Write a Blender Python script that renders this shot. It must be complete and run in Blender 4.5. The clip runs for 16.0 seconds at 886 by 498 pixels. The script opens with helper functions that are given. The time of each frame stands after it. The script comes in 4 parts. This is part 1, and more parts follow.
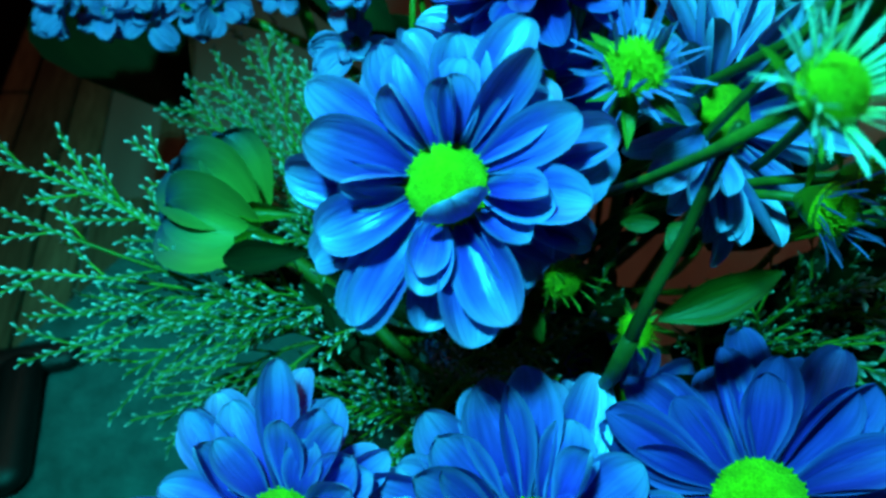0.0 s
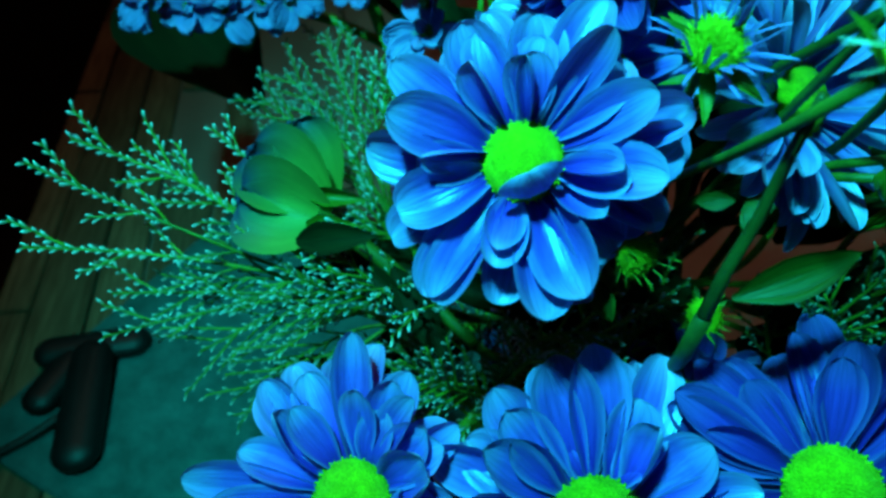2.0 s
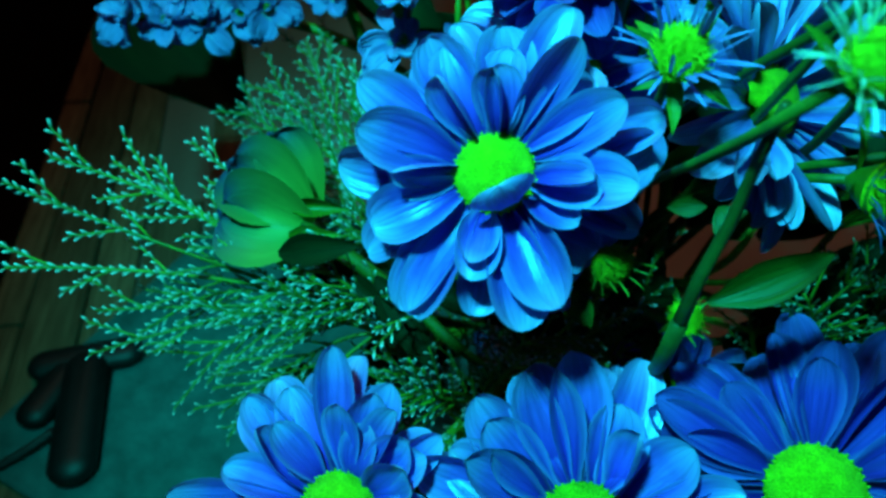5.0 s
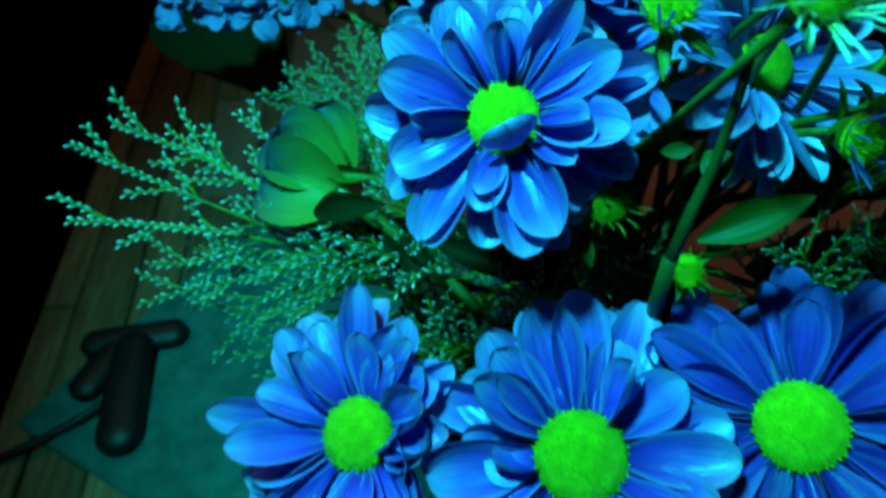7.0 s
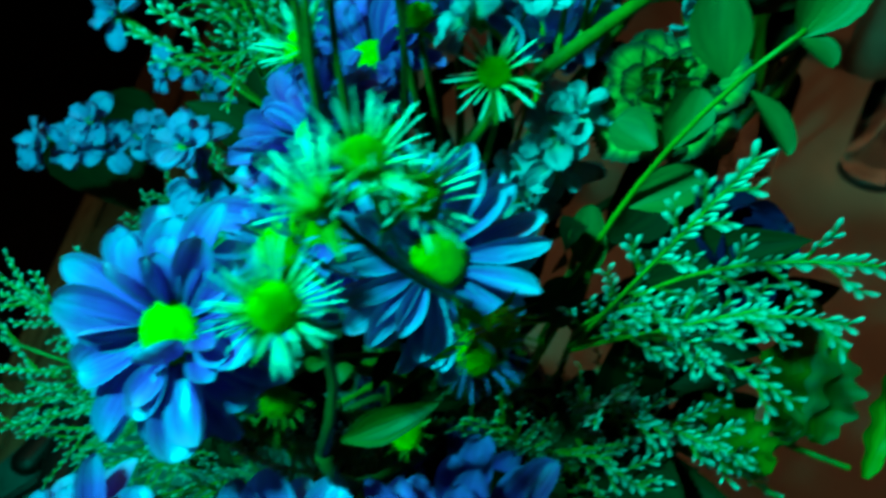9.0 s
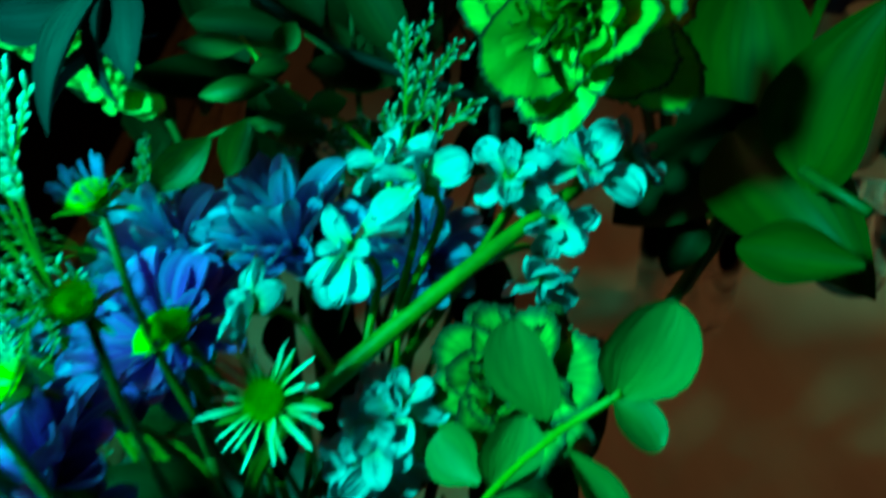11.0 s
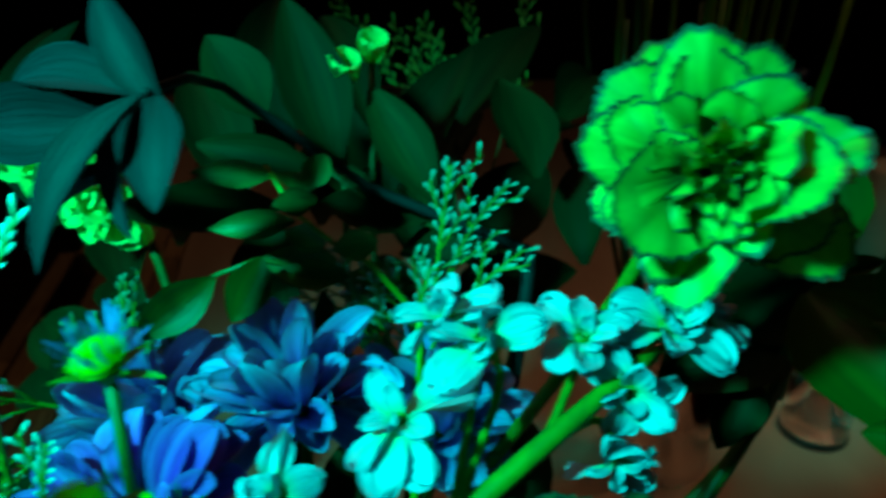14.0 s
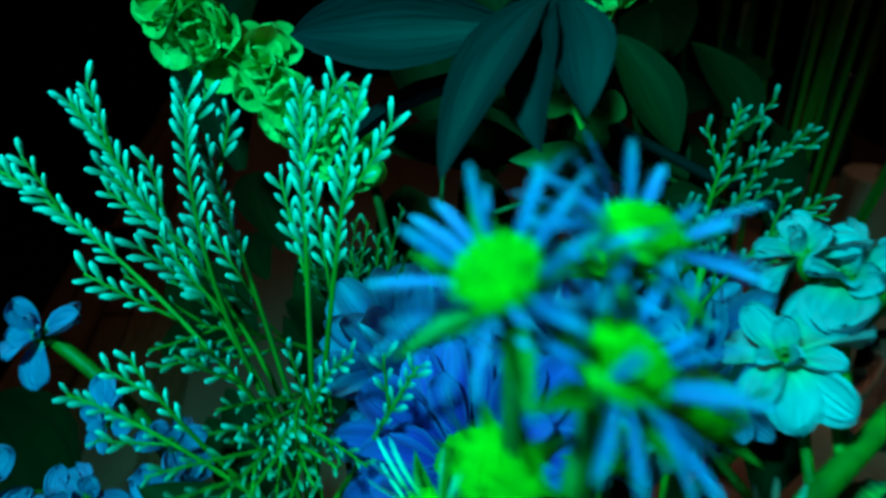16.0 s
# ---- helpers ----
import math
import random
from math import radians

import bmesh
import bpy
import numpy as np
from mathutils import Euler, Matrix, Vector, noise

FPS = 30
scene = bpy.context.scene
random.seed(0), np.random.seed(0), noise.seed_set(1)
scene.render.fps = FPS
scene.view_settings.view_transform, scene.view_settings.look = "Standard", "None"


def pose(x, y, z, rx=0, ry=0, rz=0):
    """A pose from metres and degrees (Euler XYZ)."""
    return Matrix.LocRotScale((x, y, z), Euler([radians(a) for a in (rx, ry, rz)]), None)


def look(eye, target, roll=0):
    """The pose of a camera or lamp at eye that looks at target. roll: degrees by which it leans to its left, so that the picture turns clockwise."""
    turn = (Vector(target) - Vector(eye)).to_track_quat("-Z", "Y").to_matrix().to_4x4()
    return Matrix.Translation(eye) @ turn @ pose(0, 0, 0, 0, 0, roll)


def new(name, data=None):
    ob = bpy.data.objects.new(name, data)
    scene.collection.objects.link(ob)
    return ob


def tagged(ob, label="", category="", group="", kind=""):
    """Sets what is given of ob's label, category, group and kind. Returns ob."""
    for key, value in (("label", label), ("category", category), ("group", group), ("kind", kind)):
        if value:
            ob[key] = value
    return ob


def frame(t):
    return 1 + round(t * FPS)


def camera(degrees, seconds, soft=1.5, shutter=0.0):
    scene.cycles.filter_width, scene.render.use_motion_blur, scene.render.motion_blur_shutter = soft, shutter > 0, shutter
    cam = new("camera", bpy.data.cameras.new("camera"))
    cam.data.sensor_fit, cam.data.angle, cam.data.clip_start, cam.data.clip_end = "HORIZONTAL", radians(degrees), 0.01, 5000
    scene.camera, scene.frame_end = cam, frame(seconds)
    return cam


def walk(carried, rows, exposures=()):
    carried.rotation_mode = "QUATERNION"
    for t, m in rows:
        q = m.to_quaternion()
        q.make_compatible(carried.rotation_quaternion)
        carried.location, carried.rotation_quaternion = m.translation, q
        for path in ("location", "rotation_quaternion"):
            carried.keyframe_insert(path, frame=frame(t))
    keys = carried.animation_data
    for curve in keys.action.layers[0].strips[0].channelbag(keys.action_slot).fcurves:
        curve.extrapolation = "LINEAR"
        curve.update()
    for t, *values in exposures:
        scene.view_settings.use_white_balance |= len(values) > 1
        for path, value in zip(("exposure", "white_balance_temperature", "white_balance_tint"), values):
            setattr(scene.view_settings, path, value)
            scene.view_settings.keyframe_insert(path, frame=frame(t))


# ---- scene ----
cam = camera(63.9, 16.0, soft=2.9, shutter=0.9)
cam.data.dof.use_dof, cam.data.dof.focus_distance, cam.data.dof.aperture_fstop = True, 0.175, 17.0
PATH = [
    (0, (0.03, 0.03, 0.5), (-0.008, 1.462, -0.896), 8.0),
    (0.5, (0.032, 0.028, 0.503), (-0.077, 1.445, -0.904), 6.4),
    (1, (0.032, 0.025, 0.496), (-0.124, 1.444, -0.904), 5.3),
    (1.5, (0.029, 0.027, 0.497), (-0.144, 1.441, -0.906), 4.6),
    (2, (0.026, 0.022, 0.498), (-0.152, 1.441, -0.901), 5.0),
    (2.5, (0.028, 0.022, 0.496), (-0.143, 1.449, -0.895), 4.7),
    (3, (0.03, 0.021, 0.493), (-0.136, 1.445, -0.901), 5.5),
    (3.5, (0.033, 0.024, 0.489), (-0.124, 1.435, -0.92), 5.8),
    (4, (0.033, 0.022, 0.49), (-0.112, 1.423, -0.93), 6.4),
    (4.5, (0.032, 0.024, 0.498), (-0.106, 1.431, -0.917), 5.1),
    (4.7, (0.03, 0.025, 0.501), (-0.118, 1.435, -0.91), 4.3),
    (6.8, (0.039, 0.007, 0.499), (-0.233, 1.441, -0.868), 2.0),
    (7, (0.041, 0.001, 0.5), (-0.245, 1.425, -0.875), 1.7),
    (7.5, (0.048, -0.009, 0.51), (-0.244, 1.403, -0.876), 1.6),
    (8, (0.07, -0.013, 0.521), (-0.194, 1.474, -0.79), 3.5),
    (8.5, (0.104, 0.017, 0.542), (-0.222, 1.453, -0.811), 0.2),
    (9, (0.13, 0.041, 0.548), (-0.266, 1.469, -0.794), -2.2),
    (9.5, (0.152, 0.058, 0.553), (-0.289, 1.479, -0.783), -4.7),
    (10, (0.165, 0.086, 0.565), (-0.319, 1.506, -0.758), -7.6),
    (10.2, (0.17, 0.1, 0.572), (-0.309, 1.519, -0.753), -7.6),
    (12.3, (0.166, 0.164, 0.563), (-0.138, 1.933, -0.319), -1.9),
    (12.5, (0.165, 0.168, 0.564), (-0.133, 1.94, -0.315), -1.8),
    (13, (0.164, 0.169, 0.564), (-0.124, 1.946, -0.308), -1.7),
    (13.5, (0.153, 0.164, 0.561), (-0.127, 1.941, -0.312), -1.0),
    (14, (0.132, 0.159, 0.56), (-0.136, 1.93, -0.332), 0.1),
    (14.5, (0.109, 0.153, 0.559), (-0.179, 1.909, -0.353), 1.2),
    (15, (0.084, 0.144, 0.555), (-0.203, 1.899, -0.359), 2.5),
    (15.5, (0.063, 0.136, 0.544), (-0.208, 1.901, -0.357), 2.9),
    (16, (0.047, 0.147, 0.539), (-0.18, 1.921, -0.356), 3.0),
]
walk(cam, [(t, look(eye, target, roll)) for t, eye, target, roll in PATH],
     exposures=[(0.0, -0.52, 6500, 13), (4.7, -0.55, 6500, 11), (7.8, -0.46, 6600, 9), (8.5, -0.38, 7200, -6), (9.0, -0.33, 8400, -20), (10.2, -0.2, 9900, -32), (12.3, 0.5, 8200, -20), (13.2, 0.48, 8000, -16), (14.0, 0.05, 7800, -14), (15.0, -0.7, 7200, -8), (16.0, -1.02, 6700, 0)])
# ---- world and lights ----
world = bpy.data.worlds.new("dim_room")
scene.world = world
world.use_nodes = True
world.node_tree.nodes["Background"].inputs[0].default_value = (0.004, 0.014, 0.020, 1)
world.node_tree.nodes["Background"].inputs[1].default_value = 3.0


def lamp(name, kind, m, energy, color):
    data = bpy.data.lights.new(name, kind)
    data.energy, data.color = energy, color
    ob = new(name, data)
    ob.matrix_world = m
    return ob


party = lamp("cyan_stage_spot", "SPOT", look((-0.080, 0.025, 0.76), (0.015, 0.225, 0.41)), 31.0, (0.010, 1.0, 0.90))
party.data.spot_size, party.data.spot_blend, party.data.shadow_soft_size = radians(76), 0.75, 0.022
room = lamp("ceiling_lamp_light", "AREA", look((-0.60, 0.90, 1.80), (-0.35, 0.45, 0.0)), 1.9, (1.0, 0.62, 0.42))
room.data.size = 0.5
# added spot, no visible lamp: warms only the right part of the tabletop
warm_spot = lamp("added_warm_spot", "SPOT", look((0.95, 0.75, 1.6), (0.52, 0.85, 0.03)), 16.0, (1.0, 0.60, 0.42))
warm_spot.data.spot_size, warm_spot.data.spot_blend, warm_spot.data.shadow_soft_size = radians(52), 1.0, 0.06


# ---- materials ----
def material(name, rough=0.5, spec=0.3):
    m = bpy.data.materials.new(name)
    m.use_nodes = True
    b = m.node_tree.nodes["Principled BSDF"]
    b.inputs["Roughness"].default_value = rough
    b.inputs["Specular IOR Level"].default_value = spec
    return m, m.node_tree, b


def node(tree, kind, **inputs):
    n = tree.nodes.new(kind)
    for k, v in inputs.items():
        n.inputs[k.replace("_", " ")].default_value = v
    return n


def ramp(tree, src, stops):
    r = tree.nodes.new("ShaderNodeValToRGB")
    while len(r.color_ramp.elements) < len(stops):
        r.color_ramp.elements.new(0.5)
    for e, (p, c) in zip(r.color_ramp.elements, stops):
        e.position, e.color = p, (*c, 1)
    tree.links.new(src, r.inputs[0])
    return r.outputs[0]


def mixed(tree, a, b, fac, mode="MIX"):
    n = tree.nodes.new("ShaderNodeMix")
    n.data_type, n.blend_type = "RGBA", mode
    for sock, v in ((n.inputs[6], a), (n.inputs[7], b), (n.inputs[0], fac)):
        if hasattr(v, "is_linked"):
            tree.links.new(v, sock)
        else:
            sock.default_value = v if isinstance(v, float) else (*v, 1)
    return n.outputs[2]


def maths(tree, op, a, b=0.5, c=0.0):
    n = tree.nodes.new("ShaderNodeMath")
    n.operation = op
    for sock, v in zip(n.inputs, (a, b, c)):
        if hasattr(v, "is_linked"):
            tree.links.new(v, sock)
        else:
            sock.default_value = v
    return n.outputs[0]


def bumped(tree, bsdf, height, strength, distance):
    n = tree.nodes.new("ShaderNodeBump")
    n.inputs["Strength"].default_value, n.inputs["Distance"].default_value = strength, distance
    tree.links.new(height, n.inputs["Height"])
    tree.links.new(n.outputs[0], bsdf.inputs["Normal"])


def through_light(m, tree, bsdf, color, share):
    """Lets part of the light pass a thin petal or leaf."""
    t = tree.nodes.new("ShaderNodeBsdfTranslucent")
    tree.links.new(color, t.inputs[0])
    mix = tree.nodes.new("ShaderNodeMixShader")
    mix.inputs[0].default_value = share
    tree.links.new(bsdf.outputs[0], mix.inputs[1])
    tree.links.new(t.outputs[0], mix.inputs[2])
    tree.links.new(mix.outputs[0], tree.nodes["Material Output"].inputs[0])


def blade_material(name, stops, veins=40.0, vein_dark=0.75, rough=0.5, spec=0.25, share=0.2, blotch=0.25, random_dark=0.25, rim=None):
    """A petal or leaf: colour runs along its length (uv.y), veins run lengthwise, blotches and every piece its own tone."""
    m, tree, b = material(name, rough, spec)
    uv = tree.nodes.new("ShaderNodeTexCoord")
    sep = tree.nodes.new("ShaderNodeSeparateXYZ")
    tree.links.new(uv.outputs["UV"], sep.inputs[0])
    along = ramp(tree, sep.outputs[1], stops)
    if rim:
        off = maths(tree, "ABSOLUTE", maths(tree, "MULTIPLY_ADD", sep.outputs[0], 2.0, -1.0))
        along = mixed(tree, along, rim, ramp(tree, off, [(0.70, (0, 0, 0)), (1.0, (0.7, 0.7, 0.7))]))
    n1 = node(tree, "ShaderNodeTexNoise", Scale=9.0, Detail=4.0)
    obj = tree.nodes.new("ShaderNodeObjectInfo")
    mapn = tree.nodes.new("ShaderNodeMapping")
    tree.links.new(uv.outputs["UV"], mapn.inputs[0])
    mapn.inputs["Scale"].default_value = (veins, 2.2, 1)
    comb = tree.nodes.new("ShaderNodeCombineXYZ")
    tree.links.new(maths(tree, "MULTIPLY", obj.outputs["Random"], 37.0), comb.inputs[2])
    tree.links.new(comb.outputs[0], mapn.inputs["Location"])
    n2 = node(tree, "ShaderNodeTexNoise", Scale=1.0, Detail=2.0)
    tree.links.new(mapn.outputs[0], n2.inputs[0])
    tree.links.new(mapn.outputs[0], n1.inputs[0])
    n1.inputs["Scale"].default_value = 0.35
    vein = ramp(tree, n2.outputs[0], [(0.35, (vein_dark,) * 3), (0.65, (1, 1, 1))])
    col = mixed(tree, along, vein, 1.0, "MULTIPLY")
    spots = ramp(tree, n1.outputs[0], [(0.3, (1 - blotch,) * 3), (0.7, (1, 1, 1))])
    col = mixed(tree, col, spots, 1.0, "MULTIPLY")
    tone = ramp(tree, obj.outputs["Random"], [(0.0, (1 - random_dark,) * 3), (1.0, (1, 1, 1))])
    col = mixed(tree, col, tone, 1.0, "MULTIPLY")
    tree.links.new(col, b.inputs["Base Color"])
    bumped(tree, b, n2.outputs[0], 0.5, 0.0006)
    if share:
        through_light(m, tree, b, col, share)
    return m


MUM = blade_material("lavender_petal", [(0.0, (0.20, 0.16, 0.40)), (0.12, (0.20, 0.030, 0.52)), (0.35, (0.30, 0.075, 0.80)), (0.70, (0.40, 0.16, 0.90)), (1.0, (0.66, 0.46, 0.94))], 16, 0.72, 0.34, 0.5, 0.18, 0.28, 0.34, (0.60, 0.40, 0.94))
MUM_PALE = blade_material("pale_lilac_petal", [(0.0, (0.25, 0.06, 0.50)), (0.5, (0.42, 0.20, 0.78)), (1.0, (0.64, 0.48, 0.90))], 20, 0.66, 0.40, 0.4, 0.16, 0.25, 0.3, (0.62, 0.46, 0.90))
# darker copy of the lavender petal: shade is put into its colour
MUM_SHADED = blade_material("shaded_lavender_petal", [(0.0, (0.15, 0.10, 0.34)), (0.12, (0.15, 0.024, 0.42)), (0.6, (0.23, 0.060, 0.62)), (1.0, (0.34, 0.16, 0.72))], 18, 0.72, 0.40, 0.4, 0.14, 0.28, 0.4, (0.38, 0.21, 0.76))
SPIKE = blade_material("white_ray_petal", [(0.0, (0.58, 0.78, 0.05)), (0.22, (0.64, 0.84, 0.26)), (0.55, (0.76, 0.90, 0.70)), (1.0, (0.82, 0.90, 0.88))], 8, 0.9, 0.45, 0.3, 0.3, 0.1, 0.12)
SPIKE_BLUE = blade_material("violet_ray_petal", [(0.0, (0.5, 0.6, 0.25)), (0.25, (0.36, 0.22, 0.80)), (1.0, (0.40, 0.30, 0.88))], 8, 0.8, 0.45, 0.3, 0.2, 0.1, 0.2)
SPIKE_TALL = blade_material("pale_violet_ray_petal", [(0.0, (0.5, 0.62, 0.20)), (0.25, (0.36, 0.20, 0.78)), (0.7, (0.40, 0.28, 0.86)), (1.0, (0.52, 0.46, 0.90))], 8, 0.8, 0.45, 0.3, 0.2, 0.1, 0.45)
STOCK = blade_material("white_stock_petal", [(0.0, (0.50, 0.68, 0.14)), (0.28, (0.60, 0.66, 0.52)), (0.55, (0.58, 0.54, 0.70)), (1.0, (0.64, 0.56, 0.76))], 12, 0.85, 0.5, 0.3, 0.25, 0.35, 0.25)
# bluer, darker stock petal: the weak light on these spikes is in its colour
STOCK_BLUE = blade_material("dim_lilac_stock_petal", [(0.0, (0.60, 0.70, 0.40)), (0.3, (0.34, 0.21, 0.60)), (1.0, (0.40, 0.27, 0.68))], 14, 0.85, 0.5, 0.3, 0.25, 0.35, 0.25)
# carnations: dark low stops paint the shade in the heart; brown rims are their own
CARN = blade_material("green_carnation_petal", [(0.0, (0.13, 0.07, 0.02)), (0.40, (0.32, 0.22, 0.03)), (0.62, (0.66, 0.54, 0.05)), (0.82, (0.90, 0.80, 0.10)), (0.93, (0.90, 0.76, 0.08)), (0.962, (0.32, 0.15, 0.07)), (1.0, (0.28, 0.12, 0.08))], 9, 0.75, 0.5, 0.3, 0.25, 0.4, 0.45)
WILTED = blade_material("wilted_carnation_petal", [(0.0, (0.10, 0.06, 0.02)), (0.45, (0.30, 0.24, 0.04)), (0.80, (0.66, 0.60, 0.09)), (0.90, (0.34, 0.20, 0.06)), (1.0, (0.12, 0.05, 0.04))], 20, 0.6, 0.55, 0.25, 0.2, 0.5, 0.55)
YELLOW = blade_material("yellow_floret_petal", [(0.0, (0.60, 0.68, 0.06)), (1.0, (0.78, 0.86, 0.22))], 10, 0.8, 0.5, 0.3, 0.3, 0.3, 0.2)
BLUEROSE = blade_material("dark_blue_petal", [(0.0, (0.012, 0.004, 0.035)), (1.0, (0.018, 0.006, 0.06))], 16, 0.7, 0.6, 0.12, 0.05)
LISI = blade_material("pale_green_petal", [(0.0, (0.24, 0.32, 0.04)), (0.50, (0.20, 0.28, 0.06)), (0.80, (0.12, 0.16, 0.09)), (1.0, (0.04, 0.04, 0.12))], 14, 0.92, 0.5, 0.25, 0.2, 0.3, 0.1)
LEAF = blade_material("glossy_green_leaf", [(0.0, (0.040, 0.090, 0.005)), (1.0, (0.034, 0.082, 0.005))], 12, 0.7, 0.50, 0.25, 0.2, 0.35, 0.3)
# green darker than the leaf itself: the bouquet's inner shade is in the colour
LEAF_SHADED = blade_material("shade_dark_leaf", [(0.0, (0.012, 0.026, 0.006)), (1.0, (0.013, 0.030, 0.007))], 12, 0.7, 0.70, 0.10, 0.10, 0.4, 0.5)
EUCA = blade_material("grey_green_leaf", [(0.0, (0.10, 0.17, 0.03)), (1.0, (0.09, 0.17, 0.045))], 10, 0.8, 0.5, 0.3, 0.2, 0.25, 0.3)
SLATE = blade_material("slate_blue_leaf", [(0.0, (0.013, 0.016, 0.021)), (1.0, (0.017, 0.022, 0.032))], 16, 0.6, 0.62, 0.14, 0.06, 0.3, 0.2)
MUMLEAF = blade_material("bright_green_bract", [(0.0, (0.15, 0.26, 0.012)), (1.0, (0.13, 0.24, 0.015))], 10, 0.75, 0.45, 0.35, 0.2, 0.25, 0.3)


def grain_material(name, c1, c2, scale, rough=0.6, spec=0.3, bump=0.3, dist=0.001, stretch=(1, 1, 1)):
    m, tree, b = material(name, rough, spec)
    tc = tree.nodes.new("ShaderNodeTexCoord")
    mp = tree.nodes.new("ShaderNodeMapping")
    mp.inputs["Scale"].default_value = stretch
    tree.links.new(tc.outputs["Object"], mp.inputs[0])
    fine = node(tree, "ShaderNodeTexNoise", Scale=scale, Detail=6.0)
    wide = node(tree, "ShaderNodeTexNoise", Scale=scale * 0.13, Detail=3.0)
    tree.links.new(mp.outputs[0], fine.inputs[0])
    tree.links.new(mp.outputs[0], wide.inputs[0])
    obj = tree.nodes.new("ShaderNodeObjectInfo")
    col = ramp(tree, fine.outputs[0], [(0.3, c1), (0.7, c2)])
    col = mixed(tree, col, ramp(tree, wide.outputs[0], [(0.3, (0.6,) * 3), (0.7, (1, 1, 1))]), 1.0, "MULTIPLY")
    col = mixed(tree, col, ramp(tree, obj.outputs["Random"], [(0, (0.55,) * 3), (1, (1, 1, 1))]), 1.0, "MULTIPLY")
    tree.links.new(col, b.inputs["Base Color"])
    bumped(tree, b, fine.outputs[0], bump, dist)
    return m


DISC = grain_material("yellow_disc", (0.36, 0.42, 0.003), (0.76, 0.80, 0.007), 22, 0.6, 0.2, 0.5, 0.03)
DISC_GREEN = grain_material("green_disc", (0.55, 0.64, 0.006), (0.86, 0.92, 0.012), 9, 0.6, 0.2, 0.5, 0.04)
STEM = grain_material("green_stem", (0.10, 0.19, 0.012), (0.16, 0.30, 0.015), 260, 0.5, 0.35, 0.3, 0.0005, (1, 1, 0.3))
MUMLEAF_STEM = grain_material("yellow_green_stem", (0.20, 0.34, 0.014), (0.30, 0.46, 0.02), 260, 0.5, 0.35, 0.3, 0.0005)
BUD_STEM = grain_material("mid_green_stem", (0.05, 0.10, 0.010), (0.08, 0.17, 0.012), 260, 0.5, 0.35, 0.3, 0.0005)
STEM_DARK = grain_material("dark_green_stem", (0.03, 0.06, 0.010), (0.05, 0.10, 0.014), 260, 0.5, 0.35, 0.3, 0.0005)
MIST = blade_material("statice_floret", [(0.0, (0.14, 0.23, 0.08)), (0.40, (0.24, 0.33, 0.20)), (0.72, (0.50, 0.58, 0.52)), (1.0, (0.78, 0.82, 0.85))], 3, 0.9, 0.6, 0.3, 0.15, 0.1, 0.3)
# two dimmer copies of the statice floret, weaker light put into their colour
MIST_MID = blade_material("half_lit_statice_floret", [(0.0, (0.11, 0.18, 0.06)), (0.5, (0.16, 0.24, 0.15)), (0.8, (0.33, 0.38, 0.34)), (1.0, (0.52, 0.54, 0.55))], 3, 0.9, 0.6, 0.3, 0.15, 0.1, 0.15)
MIST_DIM = blade_material("shaded_statice_floret", [(0.0, (0.08, 0.15, 0.04)), (0.5, (0.13, 0.22, 0.11)), (1.0, (0.30, 0.38, 0.30))], 3, 0.9, 0.6, 0.3, 0.15, 0.1, 0.15)
TABLE = grain_material("brown_tabletop", (0.34, 0.20, 0.155), (0.42, 0.26, 0.20), 22, 0.35, 0.5, 0.05, 0.001, (1, 0.25, 1))
PLANK = grain_material("old_plank", (0.20, 0.095, 0.045), (0.40, 0.22, 0.115), 46, 0.6, 0.3, 0.5, 0.001, (6, 0.5, 1))
MAT = grain_material("teal_felt", (0.02, 0.13, 0.13), (0.03, 0.17, 0.165), 500, 0.9, 0.1, 0.4, 0.0006)
BLACK = grain_material("black_plastic", (0.006, 0.006, 0.007), (0.012, 0.012, 0.013), 300, 0.5, 0.4, 0.1, 0.0005)
WAX = grain_material("aged_wax", (0.40, 0.33, 0.26), (0.50, 0.42, 0.33), 30, 0.5, 0.3, 0.1, 0.001)
DARKWALL = grain_material("dark_wall_paint", (0.030, 0.026, 0.025), (0.040, 0.035, 0.033), 8, 0.9, 0.2, 0.1, 0.002)
FLOOR = grain_material("dark_floorboard", (0.016, 0.012, 0.010), (0.03, 0.02, 0.016), 20, 0.6, 0.3, 0.2, 0.002)
BLUEGLASS = grain_material("dark_blue_ceramic", (0.012, 0.018, 0.07), (0.02, 0.03, 0.11), 40, 0.25, 0.6, 0.05, 0.001)
GLASS, _t, _b = material("clear_glass", 0.03, 0.5)
_b.inputs["Transmission Weight"].default_value = 1.0
_b.inputs["Base Color"].default_value = (0.9, 0.92, 0.92, 1)


# ---- building tools ----
def mesh_of(name, verts, faces, mat, uvs=None, smooth=True):
    me = bpy.data.meshes.new(name)
    me.from_pydata([tuple(v) for v in verts], [], faces)
    me.materials.append(mat)
    if uvs is not None:
        layer = me.uv_layers.new(name="uv")
        idx = np.empty(len(me.loops), dtype=np.int32)
        me.loops.foreach_get("vertex_index", idx)
        layer.data.foreach_set("uv", np.asarray(uvs, dtype=np.float32)[idx].ravel())
    if smooth:
        me.polygons.foreach_set("use_smooth", [True] * len(me.polygons))
    me.update()
    return me


def add(name, me, parent=None, m=None, label="", kind=""):
    ob = new(name, me)
    if parent is not None:
        ob.parent = parent
    if m is not None:
        ob.matrix_basis = m
    return tagged(ob, label, kind=kind)


def part(name, bm, mat, parent=None, label=""):
    me = bpy.data.meshes.new(name)
    bm.to_mesh(me)
    bm.free()
    me.materials.append(mat)
    return add(name, me, parent, None, label)


